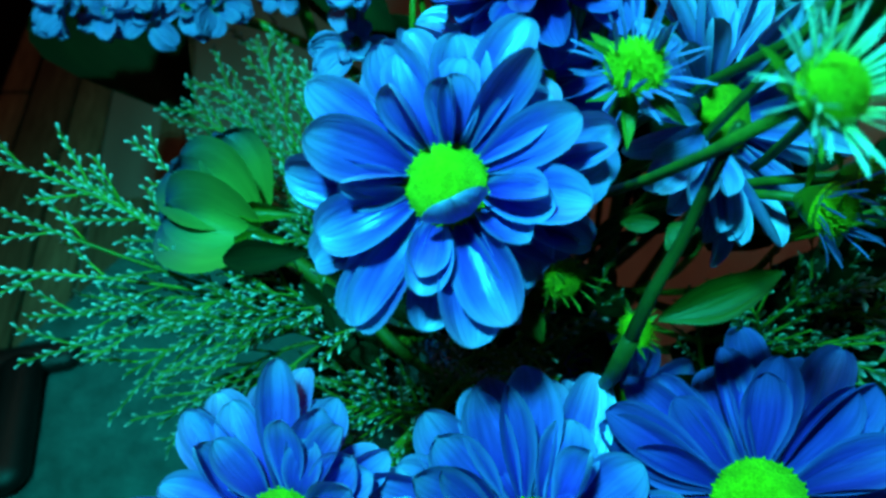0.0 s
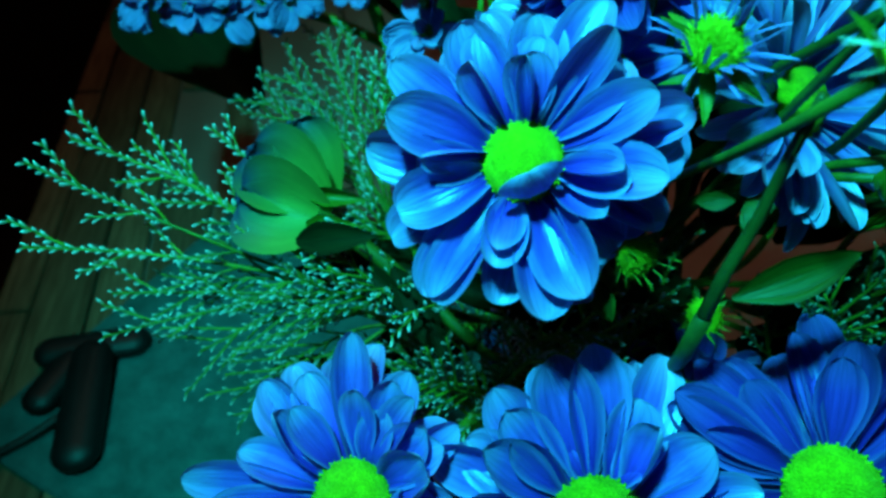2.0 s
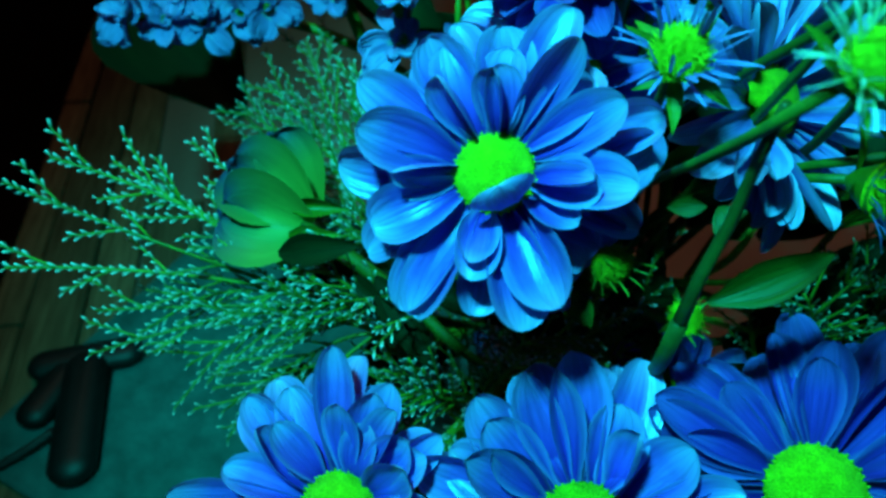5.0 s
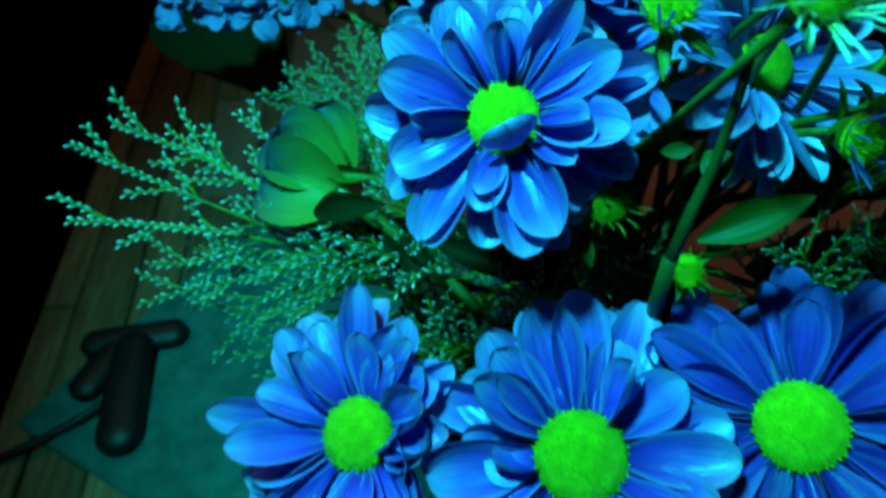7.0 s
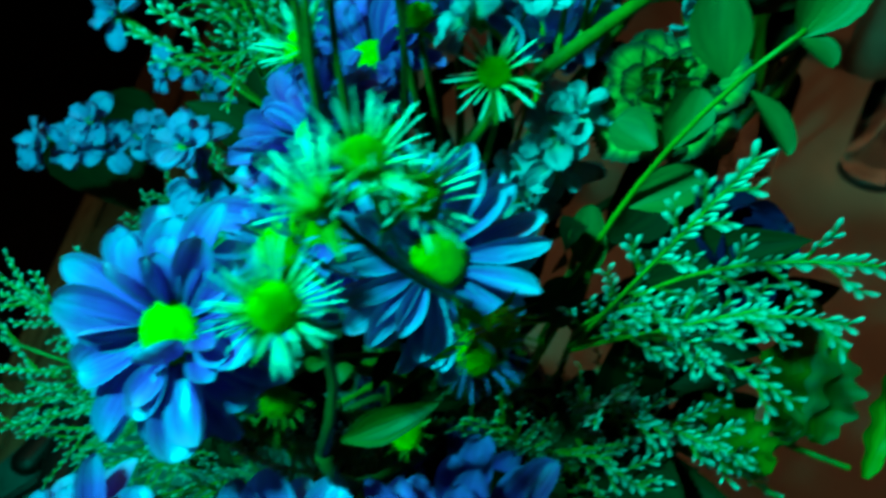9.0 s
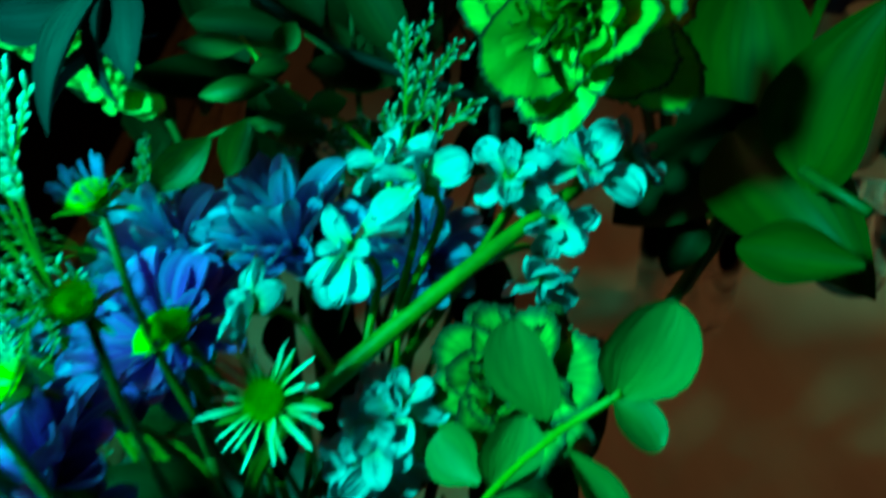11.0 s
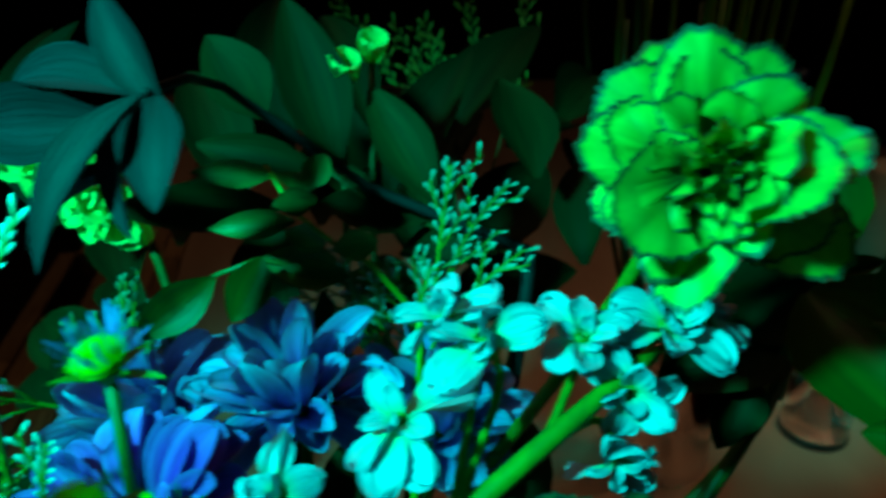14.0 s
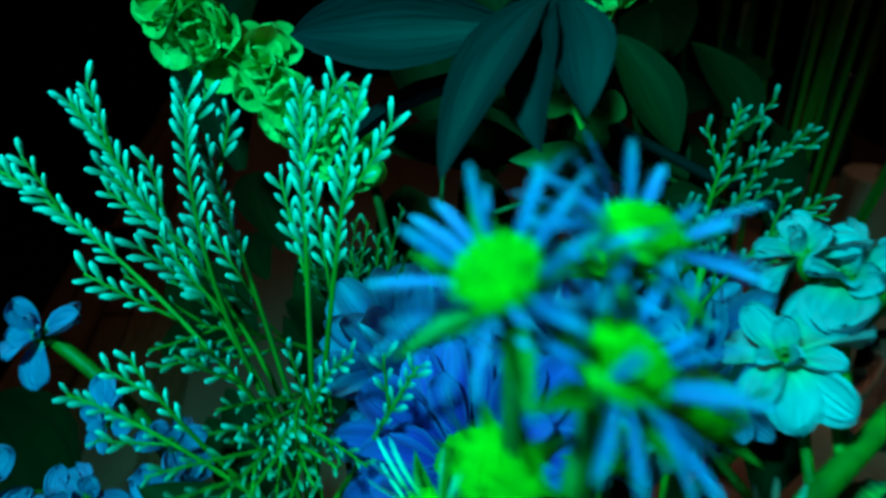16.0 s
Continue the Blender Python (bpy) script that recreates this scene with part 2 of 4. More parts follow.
def blade(length, width, wide_at=0.62, tip=4.0, cup=0.25, bend=(0.0, 0.0), groove=0.0, ruffle=0.0, waves=4.0, lobes=0.0, nu=6, nv=9, base=0.12, seed=0):
    """A petal or leaf from the origin along +Y, face up (+Z). bend: degrees at its base and tip. Returns verts, faces, uvs."""
    rnd = random.Random(seed)
    ph = rnd.uniform(0, 6.28)
    verts, faces, uvs = [], [], []
    y = z = last = 0.0
    for j in range(nv + 1):
        s = math.sin(j / nv * math.pi / 2) ** 0.92
        if s <= wide_at:
            w = base + (1 - base) * math.sin(s / wide_at * math.pi / 2) ** 1.15
        else:
            w = max(0.0, 1 - ((s - wide_at) / (1 - wide_at)) ** tip) ** (0.5 if tip > 1.6 else 0.9)
        if lobes:
            w *= 1 - lobes * (0.5 + 0.5 * math.cos(s * 6.28 * 5.5))
        w = max(w, 0.03) * width / 2
        ang = radians(bend[0] + (bend[1] - bend[0]) * s)
        if j:
            y += math.cos(ang) * length * (s - last)
            z += math.sin(ang) * length * (s - last)
        last = s
        for i in range(nu + 1):
            u = i / nu * 2 - 1
            x = u * w
            h = cup * w * (u * u - 0.3) + groove * w * math.cos(u * 3.14 * 2.5)
            edge = max(0.0, s - 0.3) / 0.7
            h += ruffle * edge * width * math.sin(u * waves * 2.2 + ph + s * 2)
            dy = ruffle * edge * width * 0.45 * math.sin(u * waves * 3.1 + ph * 1.7)
            verts.append((x, y + dy - math.sin(ang) * h, z + math.cos(ang) * h))
            uvs.append((i / nu, s))
    for j in range(nv):
        for i in range(nu):
            a = j * (nu + 1) + i
            faces.append((a, a + 1, a + nu + 2, a + nu + 1))
    return verts, faces, uvs


def fan_petal(length, width, seed, crumple=1.0):
    """A carnation petal: a fan with a finely toothed rim. crumple: how much it is ruffled."""
    rnd = random.Random(seed)
    verts, faces, uvs = [], [], []
    nu, nv = 38, 8
    curl = rnd.uniform(-0.30, 0.12) if crumple < 0.6 else rnd.uniform(-0.25, 0.38)
    p1, p2 = rnd.uniform(0, 6.3), rnd.uniform(0, 6.3)
    teeth = [(0.012 if i % 2 else -0.012) + rnd.uniform(-0.05, 0.02) for i in range(nu + 1)]
    for j in range(nv + 1):
        s = (j / nv) ** 0.8
        half = radians(62) * (0.35 + 0.65 * s)
        r = length * s
        for i in range(nu + 1):
            u = i / nu * 2 - 1
            rr = r * (1 - 0.16 * u * u * s) * (1 + teeth[i] * s ** 10)
            a = u * half
            ruf = crumple * s ** 1.6 * length * (0.11 * math.sin(u * 4.4 + p1) + 0.055 * math.sin(u * 9.5 + p2))
            verts.append((rr * math.sin(a) * width, rr * math.cos(a), ruf + (curl * s * s + 0.16 * (1 - crumple) * u * u * s) * length))
            uvs.append((i / nu, s + rnd.uniform(-0.008, 0.012) * s ** 6))
    for j in range(nv):
        for i in range(nu):
            a = j * (nu + 1) + i
            faces.append((a, a + 1, a + nu + 2, a + nu + 1))
    return verts, faces, uvs


def tube(points, r0, r1, sides=7):
    """A round stem through the points, tapering."""
    pts = [Vector(p) for p in points]
    verts, faces = [], []
    n = len(pts)
    for k, p in enumerate(pts):
        d = (pts[min(k + 1, n - 1)] - pts[max(k - 1, 0)]).normalized()
        a = d.orthogonal().normalized() if k == 0 else (a - d * a.dot(d)).normalized()
        b = d.cross(a)
        r = r0 + (r1 - r0) * k / (n - 1)
        for i in range(sides):
            t = 6.2832 * i / sides
            verts.append(p + a * math.cos(t) * r + b * math.sin(t) * r)
    for k in range(n - 1):
        for i in range(sides):
            j = (i + 1) % sides
            faces.append((k * sides + i, k * sides + j, (k + 1) * sides + j, (k + 1) * sides + i))
    faces.append(tuple(range(sides - 1, -1, -1)))
    faces.append(tuple((n - 1) * sides + i for i in range(sides)))
    return verts, faces


def bezier(a, b, c, d, n=10):
    a, b, c, d = Vector(a), Vector(b), Vector(c), Vector(d)
    return [a * (1 - t) ** 3 + b * 3 * t * (1 - t) ** 2 + c * 3 * t * t * (1 - t) + d * t ** 3 for t in (i / n for i in range(n + 1))]


def lathe(profile, sides=40):
    verts, faces = [], []
    for r, z in profile:
        for i in range(sides):
            t = 6.2832 * i / sides
            verts.append((r * math.cos(t), r * math.sin(t), z))
    for k in range(len(profile) - 1):
        for i in range(sides):
            j = (i + 1) % sides
            faces.append((k * sides + i, k * sides + j, (k + 1) * sides + j, (k + 1) * sides + i))
    return verts, faces


def facing(place, n, spin=0.0):
    """A pose at place whose local Z points along n."""
    q = Vector(n).normalized().to_track_quat("Z", "Y")
    return Matrix.Translation(place) @ q.to_matrix().to_4x4() @ Matrix.Rotation(radians(spin), 4, "Z")


VASE = Vector((0.07, 0.265, 0.0))
MOUTH = 0.235


def stem_to_vase(thing, start, away, r=0.0022, mat=None, seed=0):
    """The stem of a flower: from its head back and down into the vase."""
    rnd = random.Random(seed)
    foot = VASE + Vector((rnd.uniform(-0.028, 0.028), rnd.uniform(-0.028, 0.028), 0.075))
    neck = Vector((foot.x + rnd.uniform(-.01, .01), foot.y + rnd.uniform(-.01, .01), MOUTH))
    start, away = Vector(start), Vector(away).normalized()
    reach = (start - neck).length
    pts = bezier(start, start + away * reach * 0.35, neck + Vector((0, 0, reach * 0.3)), neck, 12)
    pts += [neck.lerp(foot, k / 3) for k in (1, 2, 3)]
    inv = thing.matrix_basis.inverted()
    v, f = tube([inv @ p for p in pts], r * 0.9, r * 1.15)
    return add("stem", mesh_of("stem", v, f, mat or STEM), thing)


def empty(name, m, label, category, group=""):
    ob = new(name)
    ob.empty_display_size = 0.02
    ob.matrix_basis = m
    return tagged(ob, label, category, group)


# ---- the room ----
def box(x0, y0, z0, x1, y1, z1, bevel=0.0):
    bm = bmesh.new()
    bmesh.ops.create_cube(bm, size=1.0, matrix=Matrix.Translation(((x0 + x1) / 2, (y0 + y1) / 2, (z0 + z1) / 2)) @ Matrix.Diagonal((x1 - x0, y1 - y0, z1 - z0, 1)))
    if bevel:
        bmesh.ops.bevel(bm, geom=bm.edges[:], offset=bevel, segments=2, affect="EDGES")
    return bm


for name, b, mat in (("floor", (-3, -2.5, -0.82, 3, 4.5, -0.72), FLOOR), ("ceiling", (-3, -2.5, 2.0, 3, 4.5, 2.1), DARKWALL),
                     ("wall_west", (-3.1, -2.5, -0.72, -3, 4.5, 2.0), DARKWALL), ("wall_east", (3, -2.5, -0.72, 3.1, 4.5, 2.0), DARKWALL),
                     ("wall_south", (-3, -2.6, -0.72, 3, -2.5, 2.0), DARKWALL), ("wall_north", (-3, 4.5, -0.72, 3, 4.6, 2.0), DARKWALL)):
    tagged(part(name, box(*b), mat), "dark unlit " + name.split("_")[0] + " of the room", name.split("_")[0], kind="structure")

# ---- the table: a slab whose long edge runs up and away at the left ----
TOP = 0.030
EDGE_A, EDGE_B = Vector((-0.345, 0.24, 0)), Vector((-0.735, 1.35, 0))
along = (EDGE_B - EDGE_A).normalized()
turn = math.degrees(math.atan2(-along.x, along.y))
table = empty("dining_table", pose(EDGE_A.x, EDGE_A.y, 0, 0, 0, turn), "brown wooden dining table with worn planks along one side", "table")
bm = box(0.10, -0.75, TOP - 0.035, 1.75, 1.95, TOP, 0.003)
part("tabletop", bm, TABLE, table)
for lx, ly in ((0.06, -0.65), (1.65, -0.65), (0.06, 1.85), (1.65, 1.85)):
    part("leg", box(lx - 0.035, ly - 0.035, -0.72, lx + 0.035, ly + 0.035, TOP - 0.035, 0.004), TABLE, table)


# ---- flowers ----
DISC_MESH = {}


def disc_mesh(mat, shaggy=0.0):
    """A domed heart of small florets set in spirals, radius 1. shaggy: how far the florets stand out."""
    if (mat.name, shaggy) in DISC_MESH:
        return DISC_MESH[mat.name, shaggy]
    rnd = random.Random(7)
    verts, faces = lathe([(1.0, -0.25), (1.0, 0.05), (0.9, 0.27), (0.72, 0.43), (0.48, 0.54), (0.22, 0.59), (0.001, 0.60)], 24)
    for k in range(340):
        r = math.sqrt((k + 0.5) / 340)
        a = k * 2.39996
        z = 0.60 - 0.55 * r ** 2.4
        c = Vector((r * math.cos(a), r * math.sin(a), z))
        n = Vector((c.x * 1.2 * r + shaggy * rnd.uniform(-.9, .9), c.y * 1.2 * r + shaggy * rnd.uniform(-.9, .9), 0.8)).normalized()
        p = n.orthogonal().normalized()
        q = n.cross(p)
        o = len(verts)
        w, h = 0.040, 0.015 + 0.075 * r ** 3 + shaggy * rnd.uniform(0.5, 1.1)
        for i in range(5):
            t = 6.2832 * i / 5
            verts.append(c + (p * math.cos(t) + q * math.sin(t)) * w - n * 0.03)
        for i in range(5):
            t = 6.2832 * i / 5
            verts.append(c + (p * math.cos(t) + q * math.sin(t)) * w * (0.75 - 0.35 * min(1.0, shaggy * 2)) + n * h)
        for i in range(5):
            j = (i + 1) % 5
            faces.append((o + i, o + j, o + 5 + j, o + 5 + i))
        faces.append(tuple(o + 5 + i for i in range(5)))
    DISC_MESH[mat.name, shaggy] = mesh_of("disc", verts, faces, mat)
    return DISC_MESH[mat.name, shaggy]


PETALS = {}


def petal_meshes(key, mat, make, count):
    if (key, mat.name) not in PETALS:
        made = []
        for k in range(count):
            v, f, u = make(k)
            made.append(mesh_of("petal", v, f, mat, u))
        PETALS[key, mat.name] = made
    return PETALS[key, mat.name]


def mum_petal(k, w=(0.31, 0.39)):
    rnd = random.Random(100 + k)
    return blade(1.0, rnd.uniform(*w), rnd.uniform(0.58, 0.70), rnd.uniform(1.9, 2.6), rnd.uniform(0.45, 1.15),
                 (rnd.uniform(-2, 15), rnd.uniform(-55, 26)), 0.06, 0.016, 3, 0, 8, 12, 0.26, k)


def tube_petal(k):
    """A short inner petal, still rolled along its length."""
    rnd = random.Random(350 + k)
    return blade(1.0, rnd.uniform(0.34, 0.42), 0.60, 2.2, rnd.uniform(0.9, 1.3), (rnd.uniform(0, 15), rnd.uniform(-10, 40)), 0.03, 0.01, 3, 0, 8, 10, 0.4, k)


def curled_petal(k):
    rnd = random.Random(300 + k)
    return blade(1.0, rnd.uniform(0.50, 0.60), 0.62, 2.0, rnd.uniform(0.5, 0.8), (0, rnd.uniform(60, 85)), 0.05, 0.01, 3, 0, 6, 10, 0.3, k)


def sepal_cup(parent, r, mat, depth=0.9):
    v, f = lathe([(0.12 * r, -depth * r), (0.45 * r, -depth * 0.8 * r), (0.85 * r, -0.35 * r), (0.98 * r, 0.0), (0.8 * r, 0.05 * r)], 16)
    return add("calyx", mesh_of("calyx", v, f, mat), parent)


def chrysanthemum(place, n, radius, layers, disc=0.27, mat=None, spin=0, seed=0, label="", curled=0, slim=0.0, raised=(0, 0), rolled=0):
    """layers: (number of petals, tilt in degrees above flat, share of the radius). raised: the side, in degrees, whose petals stand up, and by how much."""
    rnd = random.Random(seed)
    mat = mat or MUM
    thing = empty("chrysanthemum", facing(place, n, spin), label or "lavender daisy chrysanthemum with a yellow heart", "flower", "chrysanthemums of the bouquet")
    dr = radius * disc
    add("disc", disc_mesh(DISC), thing, Matrix.Diagonal((dr, dr, dr * 0.8, 1)))
    meshes = petal_meshes("slim", mat, lambda k: mum_petal(k + 20, (0.27, 0.34)), 9) if slim else petal_meshes("mum", mat, mum_petal, 12)
    lift = -0.25 * dr
    for li, (count, tilt, share) in enumerate(layers):
        for k in range(count):
            a = 360 * (k + 0.5 * (li % 2)) / count + 11 * li + rnd.uniform(-9, 9)
            side = max(0.0, math.cos(radians(a - raised[0] + spin)))
            el = tilt + rnd.uniform(-13, 14) + raised[1] * side
            ln = (radius * share - dr * 0.8 * math.cos(radians(el))) * rnd.uniform(0.82, 1.08) / max(0.45, math.cos(radians(el)) * 0.5 + 0.5)
            ln *= 1 - 0.38 * side * min(1.0, raised[1] / 28)
            wd = radius * rnd.uniform(0.86, 1.08) * (0.86 if share < 0.7 else 1.0) * (slim if slim else 1.0)
            m = Matrix.Rotation(radians(a), 4, "Z") @ Matrix.Translation((0, dr * 0.82, lift + li * 0.05 * dr)) @ Matrix.Rotation(radians(el), 4, "X") @ Matrix.Rotation(radians(rnd.uniform(-30, 30)), 4, "Y") @ Matrix.Diagonal((wd, ln, ln, 1))
            add("petal", rnd.choice(meshes), thing, m)
    bent = petal_meshes("curl", mat, curled_petal, 3)
    for k in range(curled):
        a = 180 + rnd.uniform(-25, 25)
        ln = radius * 0.42
        m = Matrix.Rotation(radians(a), 4, "Z") @ Matrix.Translation((0, dr * 0.8, 0)) @ Matrix.Rotation(radians(75), 4, "X") @ Matrix.Diagonal((radius * 0.75, ln, ln, 1))
        add("petal", bent[k % 3], thing, m)
    tubes = petal_meshes("tube", mat, tube_petal, 4)
    for k in range(rolled):
        a = 360 * (k + rnd.uniform(0.1, 0.9)) / rolled
        ln = radius * rnd.uniform(0.34, 0.56)
        m = Matrix.Rotation(radians(a), 4, "Z") @ Matrix.Translation((0, dr * 0.95, 0)) @ Matrix.Rotation(radians(rnd.uniform(18, 44)), 4, "X") @ Matrix.Rotation(radians(rnd.uniform(-60, 60)), 4, "Y") @ Matrix.Diagonal((radius * 0.62, ln, ln, 1))
        add("petal", rnd.choice(tubes), thing, m)
    sepal_cup(thing, dr * 0.95, STEM)
    stem_to_vase(thing, Vector(place) - Vector(n).normalized() * dr * 0.8, -Vector(n).normalized() + Vector((0, 0, -0.6)), 0.0023, STEM, seed)
    return thing


CLOSED = [(14, 30, 1.0), (12, 48, 0.95), (9, 64, 0.85), (6, 76, 0.70)]
OPEN = [(12, 6, 1.0), (11, 22, 0.93), (8, 36, 0.74), (3, 44, 0.50)]
FLAT = [(21, 3, 1.0), (19, 14, 0.96), (14, 30, 0.80)]
CUPPED = [(17, 6, 1.0), (15, 21, 0.96), (12, 38, 0.80), (6, 54, 0.60)]

chrysanthemum((0.026, 0.143, 0.408), (0.0, -0.80, 0.60), 0.0345, [(13, -4, 1.03), (12, 9, 0.97), (9, 22, 0.80), (4, 34, 0.58)], 0.245, MUM, 14, 15, "fully open lavender chrysanthemum with one petal curled over its yellow heart", 1, 0.0, (0, 0), 6)
chrysanthemum((-0.001, 0.100, 0.330), (-0.22, -0.52, 0.83), 0.0415, [(22, -6, 1.0), (20, 3, 0.97), (14, 11, 0.84), (5, 22, 0.6)], 0.24, MUM, 0, 2, "lavender daisy chrysanthemum tilted away with long flat petals", 0, 0.95, (300, 28), 2)
chrysanthemum((0.058, 0.102, 0.338), (-0.06, -0.57, 0.82), 0.0425, [(18, -5, 1.0), (16, 6, 0.97), (11, 17, 0.82), (3, 28, 0.60)], 0.275, MUM, 10, 3, "cupped lavender chrysanthemum with a broad yellow heart", 0, 1.10, (0, 0), 4)
chrysanthemum((0.110, 0.117, 0.348), (-0.20, -0.60, 0.77), 0.0425, [(21, -5, 1.0), (19, 5, 0.96), (12, 15, 0.80)], 0.26, MUM_SHADED, 4, 4, "lavender daisy chrysanthemum with a greenish yellow heart, half shade in its petal colour", 0, 0.95)
chrysanthemum((0.089, 0.184, 0.409), (0.52, -0.55, 0.65), 0.0350, FLAT, 0.25, MUM_PALE, 0, 5, "pale violet chrysanthemum behind the half-open buds", 0, 0.74)
chrysanthemum((0.041, 0.205, 0.398), (0.10, -0.60, 0.80), 0.0360, OPEN, 0.25, MUM, 0, 6, "lavender chrysanthemum half hidden behind the foremost bloom")
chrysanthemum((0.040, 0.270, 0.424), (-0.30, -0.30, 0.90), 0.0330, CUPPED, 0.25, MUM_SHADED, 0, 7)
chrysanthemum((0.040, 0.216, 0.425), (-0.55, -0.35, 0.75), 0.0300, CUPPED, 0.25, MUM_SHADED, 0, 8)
chrysanthemum((0.020, 0.318, 0.412), (-0.10, -0.55, 0.83), 0.0330, CLOSED, 0.16, MUM_PALE, 0, 9)
chrysanthemum((0.062, 0.325, 0.420), (0.05, -0.35, 0.93), 0.0300, CLOSED, 0.16, MUM_PALE, 0, 10)
chrysanthemum((0.103, 0.339, 0.405), (0.10, -0.45, 0.88), 0.0310, CLOSED, 0.16, MUM_PALE, 0, 11)
chrysanthemum((0.096, 0.177, 0.292), (-0.15, -0.60, 0.78), 0.0300, OPEN, 0.25, MUM_SHADED, 0, 12, "lavender chrysanthemum low between two blooms, shade in its petal colour")


def ray_petal(k):
    rnd = random.Random(500 + k)
    return blade(1.0, rnd.uniform(0.06, 0.105), 0.6, 1.9, 0.6, (rnd.uniform(-12, 22), rnd.uniform(-34, 34)), 0, 0.03, 3, 0, 2, 8, 0.5, k)


def spider_bud(place, n, radius, petals, tilt, mat=None, heart=0.34, seed=0, label="half-open chrysanthemum bud with narrow pale rays", drop=(0, 0.45, -0.6), wide=1.0):
    rnd = random.Random(seed)
    mat = mat or SPIKE
    thing = empty("chrysanthemum_bud", facing(place, n), label, "flower bud", "half-open buds of the bouquet")
    dr = radius * heart
    add("disc", disc_mesh(DISC_GREEN, 0.12 if petals > 38 else 0.30), thing, Matrix.Diagonal((dr, dr, dr * (1.4 if petals > 38 else 1.0), 1)))
    meshes = petal_meshes("ray", mat, ray_petal, 6)
    for k in range(petals):
        a = 360 * k / petals + rnd.uniform(-9, 9)
        el = tilt + rnd.uniform(-26, 26)
        ln = radius * rnd.uniform(0.62, 0.95)
        m = Matrix.Rotation(radians(a), 4, "Z") @ Matrix.Translation((0, dr * 0.85, -0.1 * dr)) @ Matrix.Rotation(radians(el), 4, "X") @ Matrix.Rotation(radians(rnd.uniform(-40, 40)), 4, "Y") @ Matrix.Diagonal((radius * wide * (0.8 if petals < 38 else 0.58), ln, ln, 1))
        add("petal", rnd.choice(meshes), thing, m)
    sepal_cup(thing, dr * 1.08, MUMLEAF, 1.3)
    bracts = petal_meshes("bract", MUMLEAF, lambda k: blade(1.0, 0.3, 0.4, 1.2, 0.4, (20, -20), 0, 0, 3, 0, 4, 6, 0.5, k), 2)
    for k in range(5):
        m = Matrix.Rotation(radians(72 * k + rnd.uniform(0, 60)), 4, "Z") @ Matrix.Translation((0, dr * 0.4, -dr * 1.1)) @ Matrix.Rotation(radians(rnd.uniform(-10, 40)), 4, "X") @ Matrix.Diagonal((radius * 0.9,) * 3 + (1,))
        add("bract", rnd.choice(bracts), thing, m)
    stem_to_vase(thing, Vector(place) - Vector(n).normalized() * dr * 1.2, -Vector(n).normalized() + Vector(drop), 0.0013, BUD_STEM, seed)
    return thing


# the group of half-open buds in front, and those further back
spider_bud((0.076, 0.119, 0.454), (0.30, -0.45, 0.8), 0.0116, 60, 34, SPIKE, 0.40, 21)
spider_bud((0.087, 0.143, 0.472), (0.10, -0.25, 0.95), 0.0128, 60, 32, SPIKE, 0.34, 22)
spider_bud((0.081, 0.132, 0.470), (-0.45, -0.2, 0.8), 0.0135, 40, 66, SPIKE, 0.28, 23, "closed pale green chrysanthemum bud, rays still bundled")
spider_bud((0.097, 0.144, 0.464), (0.65, -0.25, 0.60), 0.0122, 52, 44, SPIKE, 0.36, 24)
spider_bud((0.058, 0.154, 0.434), (-0.10, -0.55, 0.70), 0.0135, 36, 54, SPIKE_BLUE, 0.38, 25, "half-open violet chrysanthemum bud with a green heart")
spider_bud((0.107, 0.154, 0.409), (0.60, -0.65, 0.25), 0.0130, 28, 55, SPIKE_BLUE, 0.44, 26, "half-open violet chrysanthemum bud with a green heart")
spider_bud((0.112, 0.157, 0.416), (0.75, -0.4, 0.35), 0.0120, 18, 70, MUMLEAF, 0.36, 27, "closed green chrysanthemum bud")
spider_bud((0.094, 0.238, 0.440), (0.0, -0.65, 0.75), 0.0150, 24, 12, SPIKE, 0.30, 28)
spider_bud((0.054, 0.141, 0.389), (0.45, -0.75, 0.35), 0.0085, 16, 60, MUMLEAF, 0.5, 29, "small closed green chrysanthemum bud")
spider_bud((0.082, 0.161, 0.353), (0.0, -0.6, 0.8), 0.0085, 14, 62, MUMLEAF, 0.5, 30, "small closed green chrysanthemum bud")
spider_bud((0.067, 0.185, 0.414), (-0.1, -0.4, 0.9), 0.0115, 18, 62, SPIKE_BLUE, 0.42, 31, "half-open violet chrysanthemum bud with a green heart")
spider_bud((0.036, 0.226, 0.450), (-0.65, -0.3, 0.65), 0.0160, 20, 50, SPIKE, 0.3, 32)
spider_bud((0.067, 0.248, 0.452), (0.0, -0.2, 1.0), 0.0090, 10, 75, MUMLEAF, 0.5, 33, "small closed green chrysanthemum bud")
# the tall buds that stand clear of the bouquet
TALL = "half-open pale violet chrysanthemum bud on a tall stem"
spider_bud((0.045, 0.202, 0.509), (-0.35, -0.35, 0.75), 0.0122, 26, 25, SPIKE_TALL, 0.30, 41, TALL, (0.0, -1.2, -4.0), 1.4)
spider_bud((0.058, 0.212, 0.510), (0.25, 0.05, 1.0), 0.0125, 26, 20, SPIKE_TALL, 0.30, 42, TALL, (0.0, -1.2, -4.0), 1.4)
spider_bud((0.057, 0.201, 0.502), (0.40, -0.20, 0.8), 0.0118, 24, 25, SPIKE_TALL, 0.32, 43, TALL, (0.0, -1.2, -4.0), 1.4)
spider_bud((0.047, 0.202, 0.487), (0.0, -0.60, 0.7), 0.0080, 14, 65, MUMLEAF, 0.5, 44, "small closed green chrysanthemum bud", (0.0, -1.2, -4.0))
